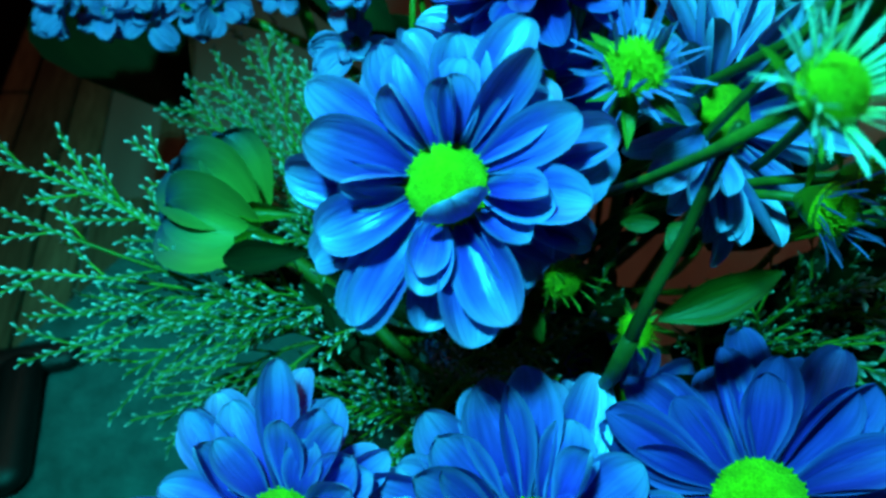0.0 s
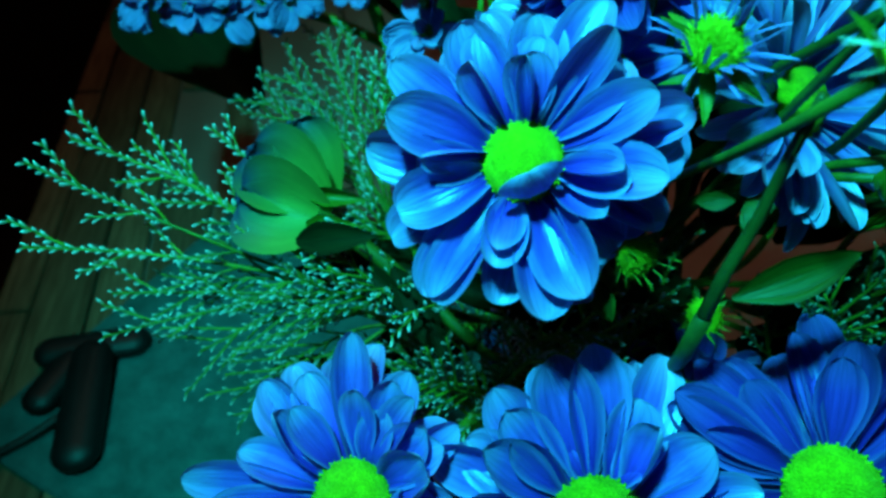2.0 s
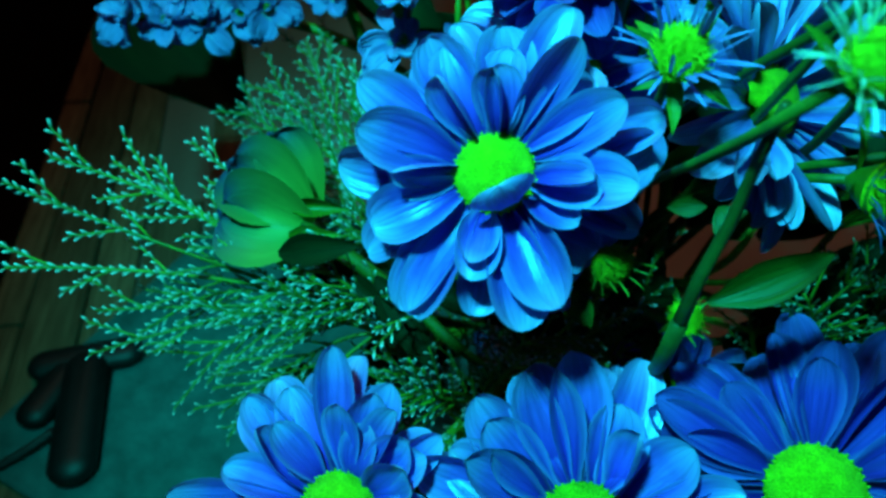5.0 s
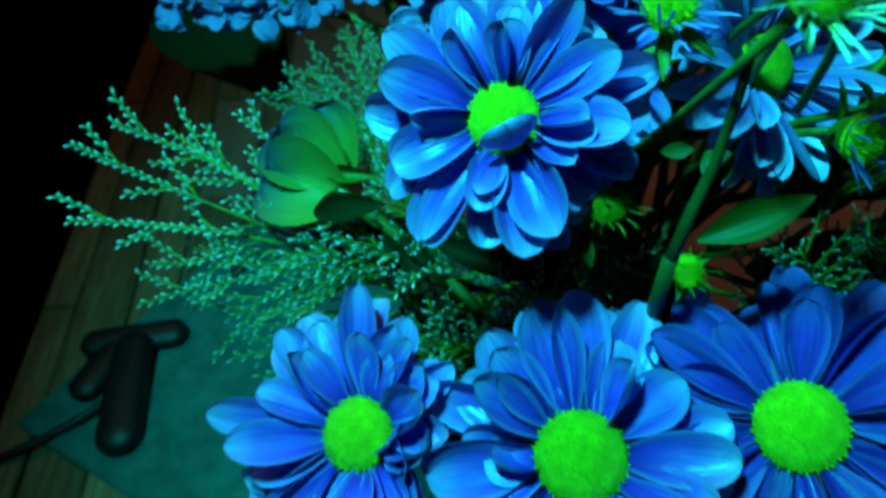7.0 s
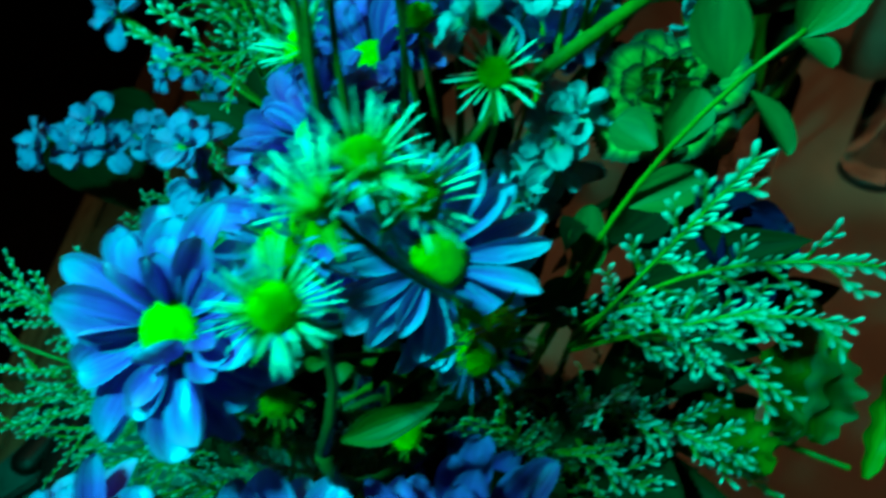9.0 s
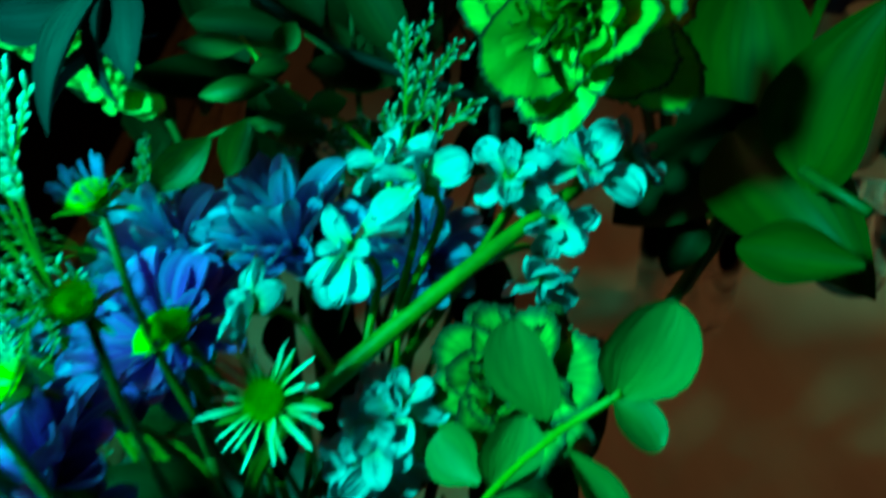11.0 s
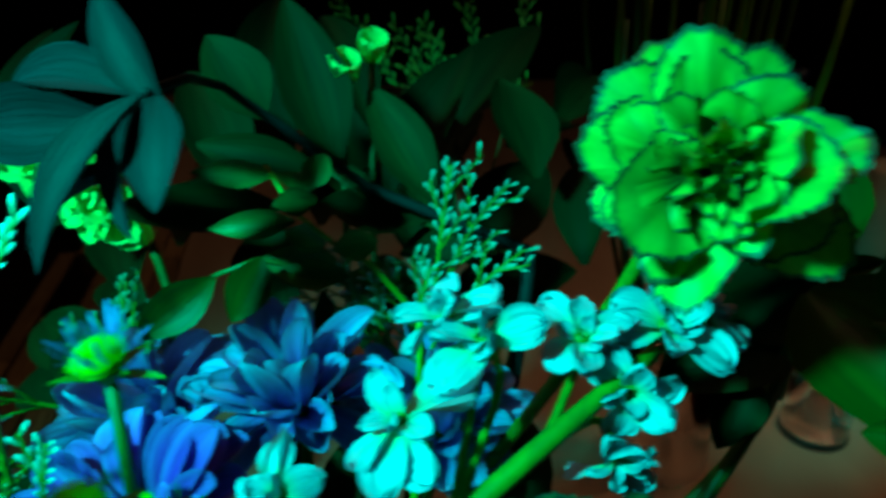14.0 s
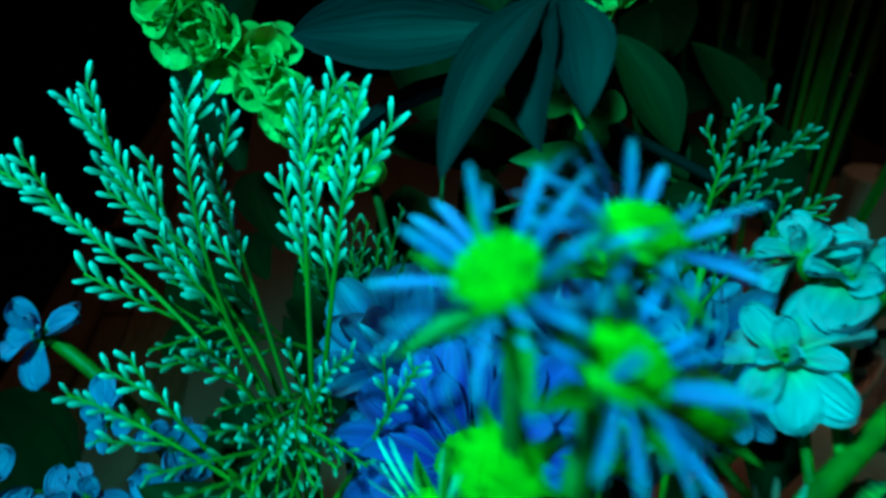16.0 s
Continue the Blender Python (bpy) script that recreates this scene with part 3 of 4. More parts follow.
spider_bud((0.060, 0.248, 0.490), (-0.1, -0.2, 1.0), 0.0095, 20, 68, SPIKE_BLUE, 0.42, 46, TALL, (0.0, -1.2, -4.0))
spider_bud((0.071, 0.222, 0.483), (0.0, -0.30, 0.95), 0.0085, 14, 65, MUMLEAF, 0.5, 45, "small closed green chrysanthemum bud", (0.0, -1.0, -4.0))


def carnation(place, n, radius, seed, label, mat):
    """Rings of broad, almost smooth outer petals round a crumpled heart."""
    rnd = random.Random(seed)
    thing = empty("carnation", facing(place, n), label, "flower", "carnations of the bouquet")
    smooth = petal_meshes("fan", mat, lambda k: fan_petal(1.0, 0.85, 700 + k, 0.32), 6)
    crumpled = petal_meshes("crumpled", mat, lambda k: fan_petal(1.0, 0.80, 720 + k, 1.15), 6)
    for count, el0, share, near, up in ((7, 2, 1.0, 0.10, -0.24), (7, 20, 0.96, 0.10, -0.16), (6, 40, 0.82, 0.10, -0.10), (7, 60, 0.64, 0.12, -0.06), (8, 76, 0.50, 0.12, -0.02), (5, 84, 0.42, 0.04, 0.0)):
        turn0 = rnd.uniform(0, 360)
        for k in range(count):
            a = turn0 + 360 * k / count + rnd.uniform(-16, 16)
            el = el0 + rnd.uniform(-18, 20)
            ln = radius * share * rnd.uniform(0.74, 1.10)
            m = (Matrix.Rotation(radians(a), 4, "Z") @ Matrix.Translation((0, radius * near, radius * up)) @ Matrix.Rotation(radians(el), 4, "X")
                 @ Matrix.Rotation(radians(rnd.uniform(-34, 34)), 4, "Y") @ Matrix.Diagonal((ln * rnd.uniform(0.52, 0.86), ln, ln, 1)))
            add("petal", rnd.choice(crumpled if el0 > 50 else smooth), thing, m)
    v, f = lathe([(0.08 * radius, -1.1 * radius), (0.22 * radius, -1.0 * radius), (0.27 * radius, -0.6 * radius), (0.30 * radius, -0.22 * radius), (0.1 * radius, -0.2 * radius)], 16)
    add("calyx", mesh_of("calyx", v, f, STEM), thing)
    stem_to_vase(thing, Vector(place) - Vector(n).normalized() * radius * 1.05, -Vector(n).normalized() + Vector((0, 0, -1.2)), 0.0022, STEM, seed)
    return thing


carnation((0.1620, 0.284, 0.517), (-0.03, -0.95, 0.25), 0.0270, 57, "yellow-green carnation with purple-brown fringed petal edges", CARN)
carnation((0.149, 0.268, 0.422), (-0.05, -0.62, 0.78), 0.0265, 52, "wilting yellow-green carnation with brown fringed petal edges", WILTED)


def stock_petal(k):
    rnd = random.Random(900 + k)
    return blade(1.0, rnd.uniform(0.62, 0.95), 0.64, rnd.uniform(1.5, 2.2), 0.4, (rnd.uniform(10, 40), rnd.uniform(-60, 20)), 0.02, 0.15, 8, 0, 14, 8, 0.18, k)


def stock_stem(base, tip, bow, florets, size, mat, seed, label, root=True):
    """A flower spike: a thick stem from base to tip with ruffled florets on short stalks. florets: (share along the axis, way, stalk length, size), or (place, way, share, size)."""
    rnd = random.Random(seed)
    base, tip = Vector(base), Vector(tip)
    thing = empty("stock_spike", Matrix.Translation(base), label, "flower", "stock spikes of the bouquet")
    mid = base.lerp(tip, 0.5) + Vector(bow)
    line = bezier(base, base.lerp(mid, 0.67), tip.lerp(mid, 0.67), tip, 12)
    v, f = tube([p - base for p in line], 0.0030, 0.0022, 8)
    add("spike_axis", mesh_of("spike_axis", v, f, STEM), thing)
    meshes = petal_meshes("stock", mat, stock_petal, 6)
    for first, way, third, sz in florets:
        way = Vector(way).normalized()
        s = third if isinstance(first, tuple) else first
        k = min(int(s * 12), 11)
        p = line[k].lerp(line[k + 1], s * 12 - k) - base
        end = Vector(first) - base if isinstance(first, tuple) else p + way * third
        m = facing(end, way, rnd.uniform(0, 360))
        inv = m.inverted()
        back = end - way * 0.006
        v, f = tube([inv @ q for q in bezier(p, p.lerp(back, 0.4), back - way * (back - p).length * 0.3, back, 6)] + [Vector((0, 0, -0.004))], 0.0013, 0.0011, 6)
        cv, cf = lathe([(0.0011, -0.005), (0.0024, -0.0035), (0.0026, 0.003), (0.0012, 0.004)], 8)
        o = len(v)
        fl = add("floret", mesh_of("floret", v + [Vector(c) for c in cv], f + [tuple(i + o for i in face) for face in cf], STEM), thing, m)
        r = size * sz
        for q in range(10):
            el = (4, 34, 62)[q % 3] + rnd.uniform(-16, 16)
            ln = r * (1.0, 0.85, 0.55)[q % 3] * rnd.uniform(0.8, 1.12)
            mm = Matrix.Rotation(radians(q * 83 + rnd.uniform(-14, 14)), 4, "Z") @ Matrix.Translation((0, 0.001, 0.002)) @ Matrix.Rotation(radians(el), 4, "X") @ Matrix.Rotation(radians(rnd.uniform(-25, 25)), 4, "Y") @ Matrix.Diagonal((ln * rnd.uniform(0.7, 1.0), ln, ln, 1))
            add("petal", rnd.choice(meshes), fl, mm)
    if root:
        stem_to_vase(thing, base, (base - line[1]), 0.0026, STEM, seed)
    return thing


stock_stem((0.100, 0.255, 0.426), (0.163, 0.318, 0.454), (0.004, 0.0, 0.008), [
    ((0.121, 0.302, 0.463), (-0.35, -0.35, 0.80), 0.25, 1.05), ((0.112, 0.305, 0.466), (-0.5, 0.0, 0.8), 0.25, 0.9), ((0.144, 0.311, 0.460), (0.0, -0.4, 0.9), 0.55, 0.85),
    ((0.165, 0.320, 0.460), (0.25, -0.5, 0.75), 0.98, 1.05), ((0.156, 0.309, 0.449), (0.2, -0.8, 0.2), 0.85, 0.9), ((0.154, 0.302, 0.434), (0.3, -0.8, -0.4), 0.55, 0.85), ((0.176, 0.330, 0.457), (0.6, 0.1, 0.6), 0.98, 0.9),
    ((0.105, 0.282, 0.453), (-0.5, -0.4, 0.75), 0.15, 1.05), ((0.082, 0.266, 0.444), (-0.6, -0.5, 0.6), 0.05, 1.0)],
    0.0152, STOCK, 61, "white stock spike with ruffled florets on a bent green stem")
stock_stem((0.100, 0.265, 0.375), (0.118, 0.262, 0.410), (0, 0, 0), [
    (0.3, (-0.5, -0.7, 0.3), 0.006, 1.0), (0.9, (-0.3, -0.8, 0.4), 0.006, 1.0), (0.6, (0.4, -0.8, 0.2), 0.008, 1.0), (1.0, (0.1, -0.2, 1.0), 0.004, 0.9), (0.1, (0.1, -0.9, 0), 0.010, 1.0)],
    0.0150, STOCK, 62, "pale stock spike low among the leaves")
stock_stem((-0.083, 0.308, 0.348), (-0.130, 0.289, 0.356), (0, 0, 0.004), [
    ((-0.133, 0.276, 0.360), (-0.3, -0.6, 0.6), 1.00, 0.95), ((-0.121, 0.281, 0.355), (-0.1, -0.6, 0.6), 0.85, 1.00), ((-0.108, 0.287, 0.353), (0.1, -0.6, 0.6), 0.60, 1.05), ((-0.095, 0.295, 0.355), (0.2, -0.6, 0.6), 0.40, 1.00), ((-0.085, 0.300, 0.356), (0.4, -0.6, 0.6), 0.20, 0.90), ((-0.114, 0.290, 0.365), (0.0, -0.6, 0.6), 0.70, 1.00)],
    0.0150, STOCK_BLUE, 63, "lilac stock spike leaning out over the table, coloured as dimly lit")
stock_stem((-0.045, 0.305, 0.345), (-0.096, 0.314, 0.408), (0.01, 0, 0.01), [
    (0.4, (0.5, -0.4, 0.6), 0.008, 0.9), (0.55, (-0.5, -0.6, 0.4), 0.008, 0.9), (1.0, (-0.2, -0.6, 0.7), 0.003, 1.0), (0.2, (-0.3, -0.6, 0.5), 0.006, 0.9)],
    0.0140, STOCK_BLUE, 64, "lilac stock spike at the back of the bouquet, coloured as dimly lit")
stock_stem((0.000, 0.235, 0.370), (-0.012, 0.222, 0.405), (0, 0, 0), [
    (0.5, (-0.3, -0.7, 0.5), 0.008, 1.0), (1.0, (0.1, -0.3, 0.9), 0.004, 1.0)],
    0.0140, STOCK_BLUE, 66, "lilac stock spike behind the misty sprays, coloured as dimly lit")


# ---- misty sprays ----
def statice(root, tips, twigs, seed, mat=None, label="fine branching statice spray with tiny pale florets", fl=0.0042, dense=0.0030, spread=0.5, stem_mat=None, side=0.030, bowed=0.17):
    """A spray: from the root a branch runs to each tip, with side twigs; the florets sit along the twigs in two rows."""
    rnd = random.Random(seed)
    mat = mat or MIST
    root = Vector(root)
    thing = empty("statice_spray", Matrix.Translation(root), label, "flower", "misty sprays of the bouquet")

    def florets(line, v, f, u, frm):
        total = sum((b - a).length for a, b in zip(line, line[1:]))
        n = int(total * (1 - frm) / dense)
        for k in range(n):
            s = frm + (1 - frm) * (k + 0.5) / n
            x = s * (len(line) - 1)
            i = min(int(x), len(line) - 2)
            p = line[i].lerp(line[i + 1], x - i)
            d = (line[i + 1] - line[i]).normalized()
            sidev = d.cross(axis)
            sidev = (sidev if sidev.length > 0.05 else d.orthogonal()).normalized()
            way = (d * 1.0 + sidev * rnd.uniform(0.35, 0.75) * (1 if k % 2 else -1) + axis * rnd.uniform(-0.1, 0.5)).normalized()
            ln = fl * rnd.uniform(0.7, 1.2)
            a = way.orthogonal().normalized()
            b = way.cross(a)
            o = len(v)
            v.append(p)
            u.append((0.5, 0.0))
            for r, h in ((0.09, 0.30), (0.138, 0.74), (0.07, 1.0)):
                for q in range(4):
                    t = 1.5708 * q
                    u.append((q / 4, h))
                    v.append(p + way * ln * h + (a * math.cos(t) + b * math.sin(t)) * ln * r)
            for q in range(4):
                w = (q + 1) % 4
                f.append((o, o + 1 + w, o + 1 + q))
                f.append((o + 1 + q, o + 1 + w, o + 5 + w, o + 5 + q))
                f.append((o + 5 + q, o + 5 + w, o + 9 + w, o + 9 + q))
            f.append((o + 9, o + 10, o + 11, o + 12))

    for tip in tips:
        tip = Vector(tip) - root
        axis = Vector((rnd.uniform(-0.3, 0.3), -0.75, 0.6)).normalized()
        bow = Vector((rnd.uniform(-1, 1), rnd.uniform(-1, 1), 0.8)) * tip.length * bowed
        main = bezier((0, 0, 0), tip * 0.35 + bow, tip * 0.7 + bow * 0.8, tip, 12)
        v, f = tube(main, 0.0009, 0.0004, 5)
        twig_tubes = []
        fv, ff, fu = [], [], []
        florets(main, fv, ff, fu, 0.55)
        for k in range(twigs):
            s = 0.30 + 0.62 * (k + rnd.uniform(0.2, 0.8)) / twigs
            x = s * 12
            i = min(int(x), 11)
            p = main[i].lerp(main[i + 1], x - i)
            d = (main[i + 1] - main[i]).normalized()
            sd = d.cross(axis).normalized() * (1 if k % 2 else -1)
            ln = side * rnd.uniform(0.6, 1.15) * (1.15 - 0.5 * s)
            end = p + (d * 0.85 + sd * spread + axis * rnd.uniform(-0.3, 0.45)).normalized() * ln
            tw = bezier(p, p.lerp(end, 0.35) + d * ln * 0.05, p.lerp(end, 0.7) + d * ln * 0.02, end + d * ln * 0.12, 6)
            twig_tubes.append(tube(tw, 0.0005, 0.0003, 4))
            florets(tw, fv, ff, fu, 0.22)
        br = add("branch", mesh_of("branch", v, f, stem_mat or STEM), thing)
        for tv, tf in twig_tubes:
            add("twig", mesh_of("twig", tv, tf, stem_mat or STEM), br)
        add("floret_mass", mesh_of("floret_mass", fv, ff, mat, fu, False), br, kind="stuff")
    stem_to_vase(thing, root, (0, 0, -1), 0.0013, stem_mat or STEM, seed)
    return thing


statice((-0.020, 0.190, 0.300), [(-0.133, 0.180, 0.348), (-0.123, 0.192, 0.351), (-0.107, 0.201, 0.345), (-0.085, 0.216, 0.346), (-0.130, 0.162, 0.327), (-0.105, 0.164, 0.309), (-0.104, 0.152, 0.300), (-0.096, 0.202, 0.337)], 4, 71, MIST,
        label="statice spray with tiny pale florets reaching over the table", fl=0.0033, dense=0.0018, side=0.024, spread=0.55, bowed=0.08)
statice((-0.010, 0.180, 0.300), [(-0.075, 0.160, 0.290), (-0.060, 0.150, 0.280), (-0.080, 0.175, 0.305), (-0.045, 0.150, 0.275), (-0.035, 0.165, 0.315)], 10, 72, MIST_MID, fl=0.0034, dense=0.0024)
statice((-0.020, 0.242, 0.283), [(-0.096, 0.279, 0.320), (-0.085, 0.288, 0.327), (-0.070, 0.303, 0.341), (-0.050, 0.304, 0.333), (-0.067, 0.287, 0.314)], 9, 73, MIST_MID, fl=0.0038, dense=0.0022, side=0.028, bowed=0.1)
statice((-0.010, 0.219, 0.301), [(-0.040, 0.232, 0.332), (-0.036, 0.224, 0.320), (-0.032, 0.216, 0.311), (-0.032, 0.253, 0.358), (-0.025, 0.259, 0.367)], 7, 82, fl=0.0036, dense=0.0022, side=0.022, bowed=0.1)
statice((0.000, 0.185, 0.295), [(-0.029, 0.176, 0.337), (-0.010, 0.160, 0.337), (-0.036, 0.166, 0.325), (0.004, 0.151, 0.343), (-0.052, 0.172, 0.318)], 7, 83, fl=0.0038, dense=0.0027, side=0.022)
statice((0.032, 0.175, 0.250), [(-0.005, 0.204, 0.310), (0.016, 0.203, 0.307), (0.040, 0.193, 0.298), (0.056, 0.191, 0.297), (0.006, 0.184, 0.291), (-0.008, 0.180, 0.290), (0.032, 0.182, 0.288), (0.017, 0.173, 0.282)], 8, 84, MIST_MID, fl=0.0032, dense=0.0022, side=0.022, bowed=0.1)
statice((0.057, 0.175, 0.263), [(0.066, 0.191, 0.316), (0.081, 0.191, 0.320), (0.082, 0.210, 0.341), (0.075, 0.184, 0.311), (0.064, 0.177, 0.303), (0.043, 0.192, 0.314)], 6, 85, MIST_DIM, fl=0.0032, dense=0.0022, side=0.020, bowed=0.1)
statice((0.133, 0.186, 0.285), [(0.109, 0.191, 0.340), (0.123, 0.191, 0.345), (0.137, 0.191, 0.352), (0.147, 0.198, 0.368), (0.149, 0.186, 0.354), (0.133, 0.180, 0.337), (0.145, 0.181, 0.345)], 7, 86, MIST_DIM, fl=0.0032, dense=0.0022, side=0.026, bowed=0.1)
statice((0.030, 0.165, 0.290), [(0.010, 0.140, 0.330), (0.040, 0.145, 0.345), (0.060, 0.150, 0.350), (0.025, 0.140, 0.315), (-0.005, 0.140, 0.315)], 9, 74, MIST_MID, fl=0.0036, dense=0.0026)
statice((0.128, 0.200, 0.360), [(0.163, 0.181, 0.457), (0.196, 0.180, 0.432), (0.197, 0.182, 0.410), (0.175, 0.178, 0.415), (0.165, 0.172, 0.400), (0.190, 0.175, 0.385), (0.150, 0.180, 0.410)], 8, 75,
        label="statice spray with pale florets hanging over the table edge side", fl=0.0044, dense=0.0016, side=0.014, spread=0.9)
statice((0.130, 0.195, 0.330), [(0.155, 0.170, 0.372), (0.175, 0.168, 0.365), (0.140, 0.165, 0.380), (0.160, 0.160, 0.350), (0.185, 0.175, 0.350)], 7, 76, MIST, fl=0.0043, dense=0.0017, side=0.014, spread=0.9)
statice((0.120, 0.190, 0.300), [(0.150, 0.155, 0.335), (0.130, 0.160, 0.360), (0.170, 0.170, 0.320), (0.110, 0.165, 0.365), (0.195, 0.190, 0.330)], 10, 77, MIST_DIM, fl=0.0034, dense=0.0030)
statice((0.000, 0.280, 0.400), [(-0.069, 0.306, 0.488), (-0.027, 0.286, 0.498), (-0.025, 0.287, 0.487), (-0.003, 0.289, 0.500), (0.009, 0.290, 0.500), (-0.050, 0.287, 0.479), (-0.088, 0.296, 0.474)], 2, 78,
        label="tall statice spray with pale florets in two rows", fl=0.0056, dense=0.0019, spread=0.34, side=0.024, bowed=0.13)
statice((0.000, 0.275, 0.385), [(-0.040, 0.270, 0.440), (-0.020, 0.265, 0.450), (0.015, 0.262, 0.455), (-0.060, 0.272, 0.425), (0.005, 0.255, 0.440), (0.028, 0.265, 0.452)], 1, 79, fl=0.0048, dense=0.0026, side=0.024)
statice((0.095, 0.345, 0.405), [(0.104, 0.358, 0.488), (0.122, 0.352, 0.485), (0.128, 0.345, 0.468), (0.100, 0.350, 0.458), (0.085, 0.350, 0.455), (0.072, 0.348, 0.450), (0.058, 0.345, 0.446)], 4, 80,
        label="statice spray behind the white stock, florets coloured as half lit", mat=MIST_MID, fl=0.0044, dense=0.0024, side=0.020)
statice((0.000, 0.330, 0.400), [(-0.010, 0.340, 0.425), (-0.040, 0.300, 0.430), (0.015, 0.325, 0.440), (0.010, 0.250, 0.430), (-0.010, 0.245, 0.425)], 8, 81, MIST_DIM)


# ---- leaves ----
def leaf_mesh(key, mat, k, **kw):
    if (key, mat.name) not in PETALS:
        v, f, u = blade(1.0, seed=k, **kw)
        PETALS[key, mat.name] = [mesh_of("leaf", v, f, mat, u)]
    return PETALS[key, mat.name][0]


def laid(base, tip, face, width):
    """The pose of a unit leaf that runs from base to tip with its face towards face."""
    base, tip, face = Vector(base), Vector(tip), Vector(face)
    y = tip - base
    ln = y.length
    y.normalize()
    x = y.cross(face).normalized()
    z = x.cross(y)
    m = Matrix((x * width, y * ln, z * ln)).transposed().to_4x4()
    m.translation = base
    return m


def leafy(name, node_, leaves, mat, label, category, seed, shape, stem_line=None, r=0.0015, stem_mat=None, root=True):
    """A stem with leaves: leaves are (base, tip, face, width)."""
    node_ = Vector(node_)
    thing = empty(name, Matrix.Translation(node_), label, category, "greenery of the bouquet")
    if stem_line:
        v, f = tube([Vector(p) - node_ for p in stem_line], r, r * 0.6, 7)
        add("twig", mesh_of("twig", v, f, stem_mat or STEM), thing)
    for k, (b, t, fc, w) in enumerate(leaves):
        me = leaf_mesh(shape[0] + str(k % 3), mat, k, **dict(shape[1], bend=(shape[1]["bend"][0] + 4 * (k % 3), shape[1]["bend"][1] - 9 * (k % 3))))
        add("leaf", me, thing, laid(Vector(b) - node_, Vector(t) - node_, fc, w))
    if root:
        stem_to_vase(thing, node_, (0, 0, -1), r * 1.3, stem_mat or STEM, seed)
    return thing


BROAD = ("broad", dict(width=1.0, wide_at=0.42, tip=1.35, cup=0.35, bend=(10, -28), nu=8, nv=14, base=0.10))
OVAL = ("oval", dict(width=1.0, wide_at=0.5, tip=2.2, cup=0.3, bend=(8, -14), nu=6, nv=10, base=0.10))
LANCE = ("lance", dict(width=1.0, wide_at=0.45, tip=1.5, cup=0.18, bend=(12, -32), nu=6, nv=12, base=0.12))
LOBED = ("lobed", dict(width=1.0, wide_at=0.45, tip=1.3, cup=0.15, bend=(6, -12), ruffle=0.02, lobes=0.34, nu=6, nv=44, base=0.25))
leafy("salal_branch", (0.216, 0.372, 0.430), [
    ((0.216, 0.371, 0.446), (0.213, 0.416, 0.499), (-0.2, -0.9, 0.4), 0.0428),
    ((0.222, 0.307, 0.464), (0.220, 0.299, 0.516), (-0.9, -0.8, 0.7), 0.0302),
    ((0.209, 0.350, 0.458), (0.230, 0.282, 0.456), (-0.3, -0.8, 0.6), 0.0368),
    ((0.225, 0.268, 0.470), (0.199, 0.290, 0.458), (-0.3, -0.7, 0.6), 0.0150),
    ((0.220, 0.365, 0.457), (0.235, 0.364, 0.464), (-0.3, -0.8, 0.5), 0.0073)],
    LEAF, "glossy broad green leaves on a short branch", "leaves", 101, BROAD, [(0.216, 0.376, 0.41), (0.216, 0.372, 0.447), (0.221, 0.345, 0.454), (0.220, 0.300, 0.472), (0.229, 0.284, 0.473)], 0.0022, STEM_DARK)
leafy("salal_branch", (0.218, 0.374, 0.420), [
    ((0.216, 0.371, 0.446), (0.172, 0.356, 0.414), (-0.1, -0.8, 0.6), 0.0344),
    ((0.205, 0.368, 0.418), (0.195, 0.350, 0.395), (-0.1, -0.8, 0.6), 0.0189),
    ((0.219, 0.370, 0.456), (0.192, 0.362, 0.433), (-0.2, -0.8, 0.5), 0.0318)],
    LEAF_SHADED, "broad leaves in shade-darkened green low at the side of the bouquet", "leaves", 102, BROAD, [(0.220, 0.378, 0.40), (0.219, 0.374, 0.43), (0.217, 0.372, 0.452)], 0.002, STEM_DARK)
leafy("eucalyptus_branch", (0.117, 0.228, 0.333), [
    ((0.161, 0.237, 0.446), (0.154, 0.240, 0.471), (-0.3, -0.9, 0.2), 0.0170),
    ((0.175, 0.230, 0.463), (0.184, 0.232, 0.485), (0.1, -0.9, 0.3), 0.0170),
    ((0.175, 0.230, 0.463), (0.184, 0.222, 0.461), (0.3, -0.4, 0.9), 0.0090),
    ((0.141, 0.233, 0.399), (0.164, 0.240, 0.410), (0.1, -0.6, 0.8), 0.0150),
    ((0.133, 0.231, 0.368), (0.128, 0.236, 0.394), (-0.3, -0.9, 0.2), 0.0140),
    ((0.132, 0.230, 0.366), (0.116, 0.225, 0.346), (-0.2, -0.6, 0.8), 0.0180),
    ((0.167, 0.229, 0.447), (0.181, 0.220, 0.434), (0.5, -0.6, 0.5), 0.0080),
    ((0.146, 0.237, 0.420), (0.132, 0.247, 0.424), (-0.2, -0.7, 0.7), 0.0150),
    ((0.149, 0.236, 0.421), (0.157, 0.240, 0.440), (0.2, -0.9, 0.3), 0.0150),
    ((0.124, 0.228, 0.346), (0.140, 0.228, 0.348), (0.2, -0.6, 0.8), 0.0150)],
    EUCA, "eucalyptus branch with paired oval grey-green leaves", "leaves", 103, OVAL, bezier((0.117, 0.228, 0.333), (0.128, 0.232, 0.365), (0.140, 0.236, 0.420), (0.176, 0.230, 0.465), 10), 0.0013, MUMLEAF_STEM)
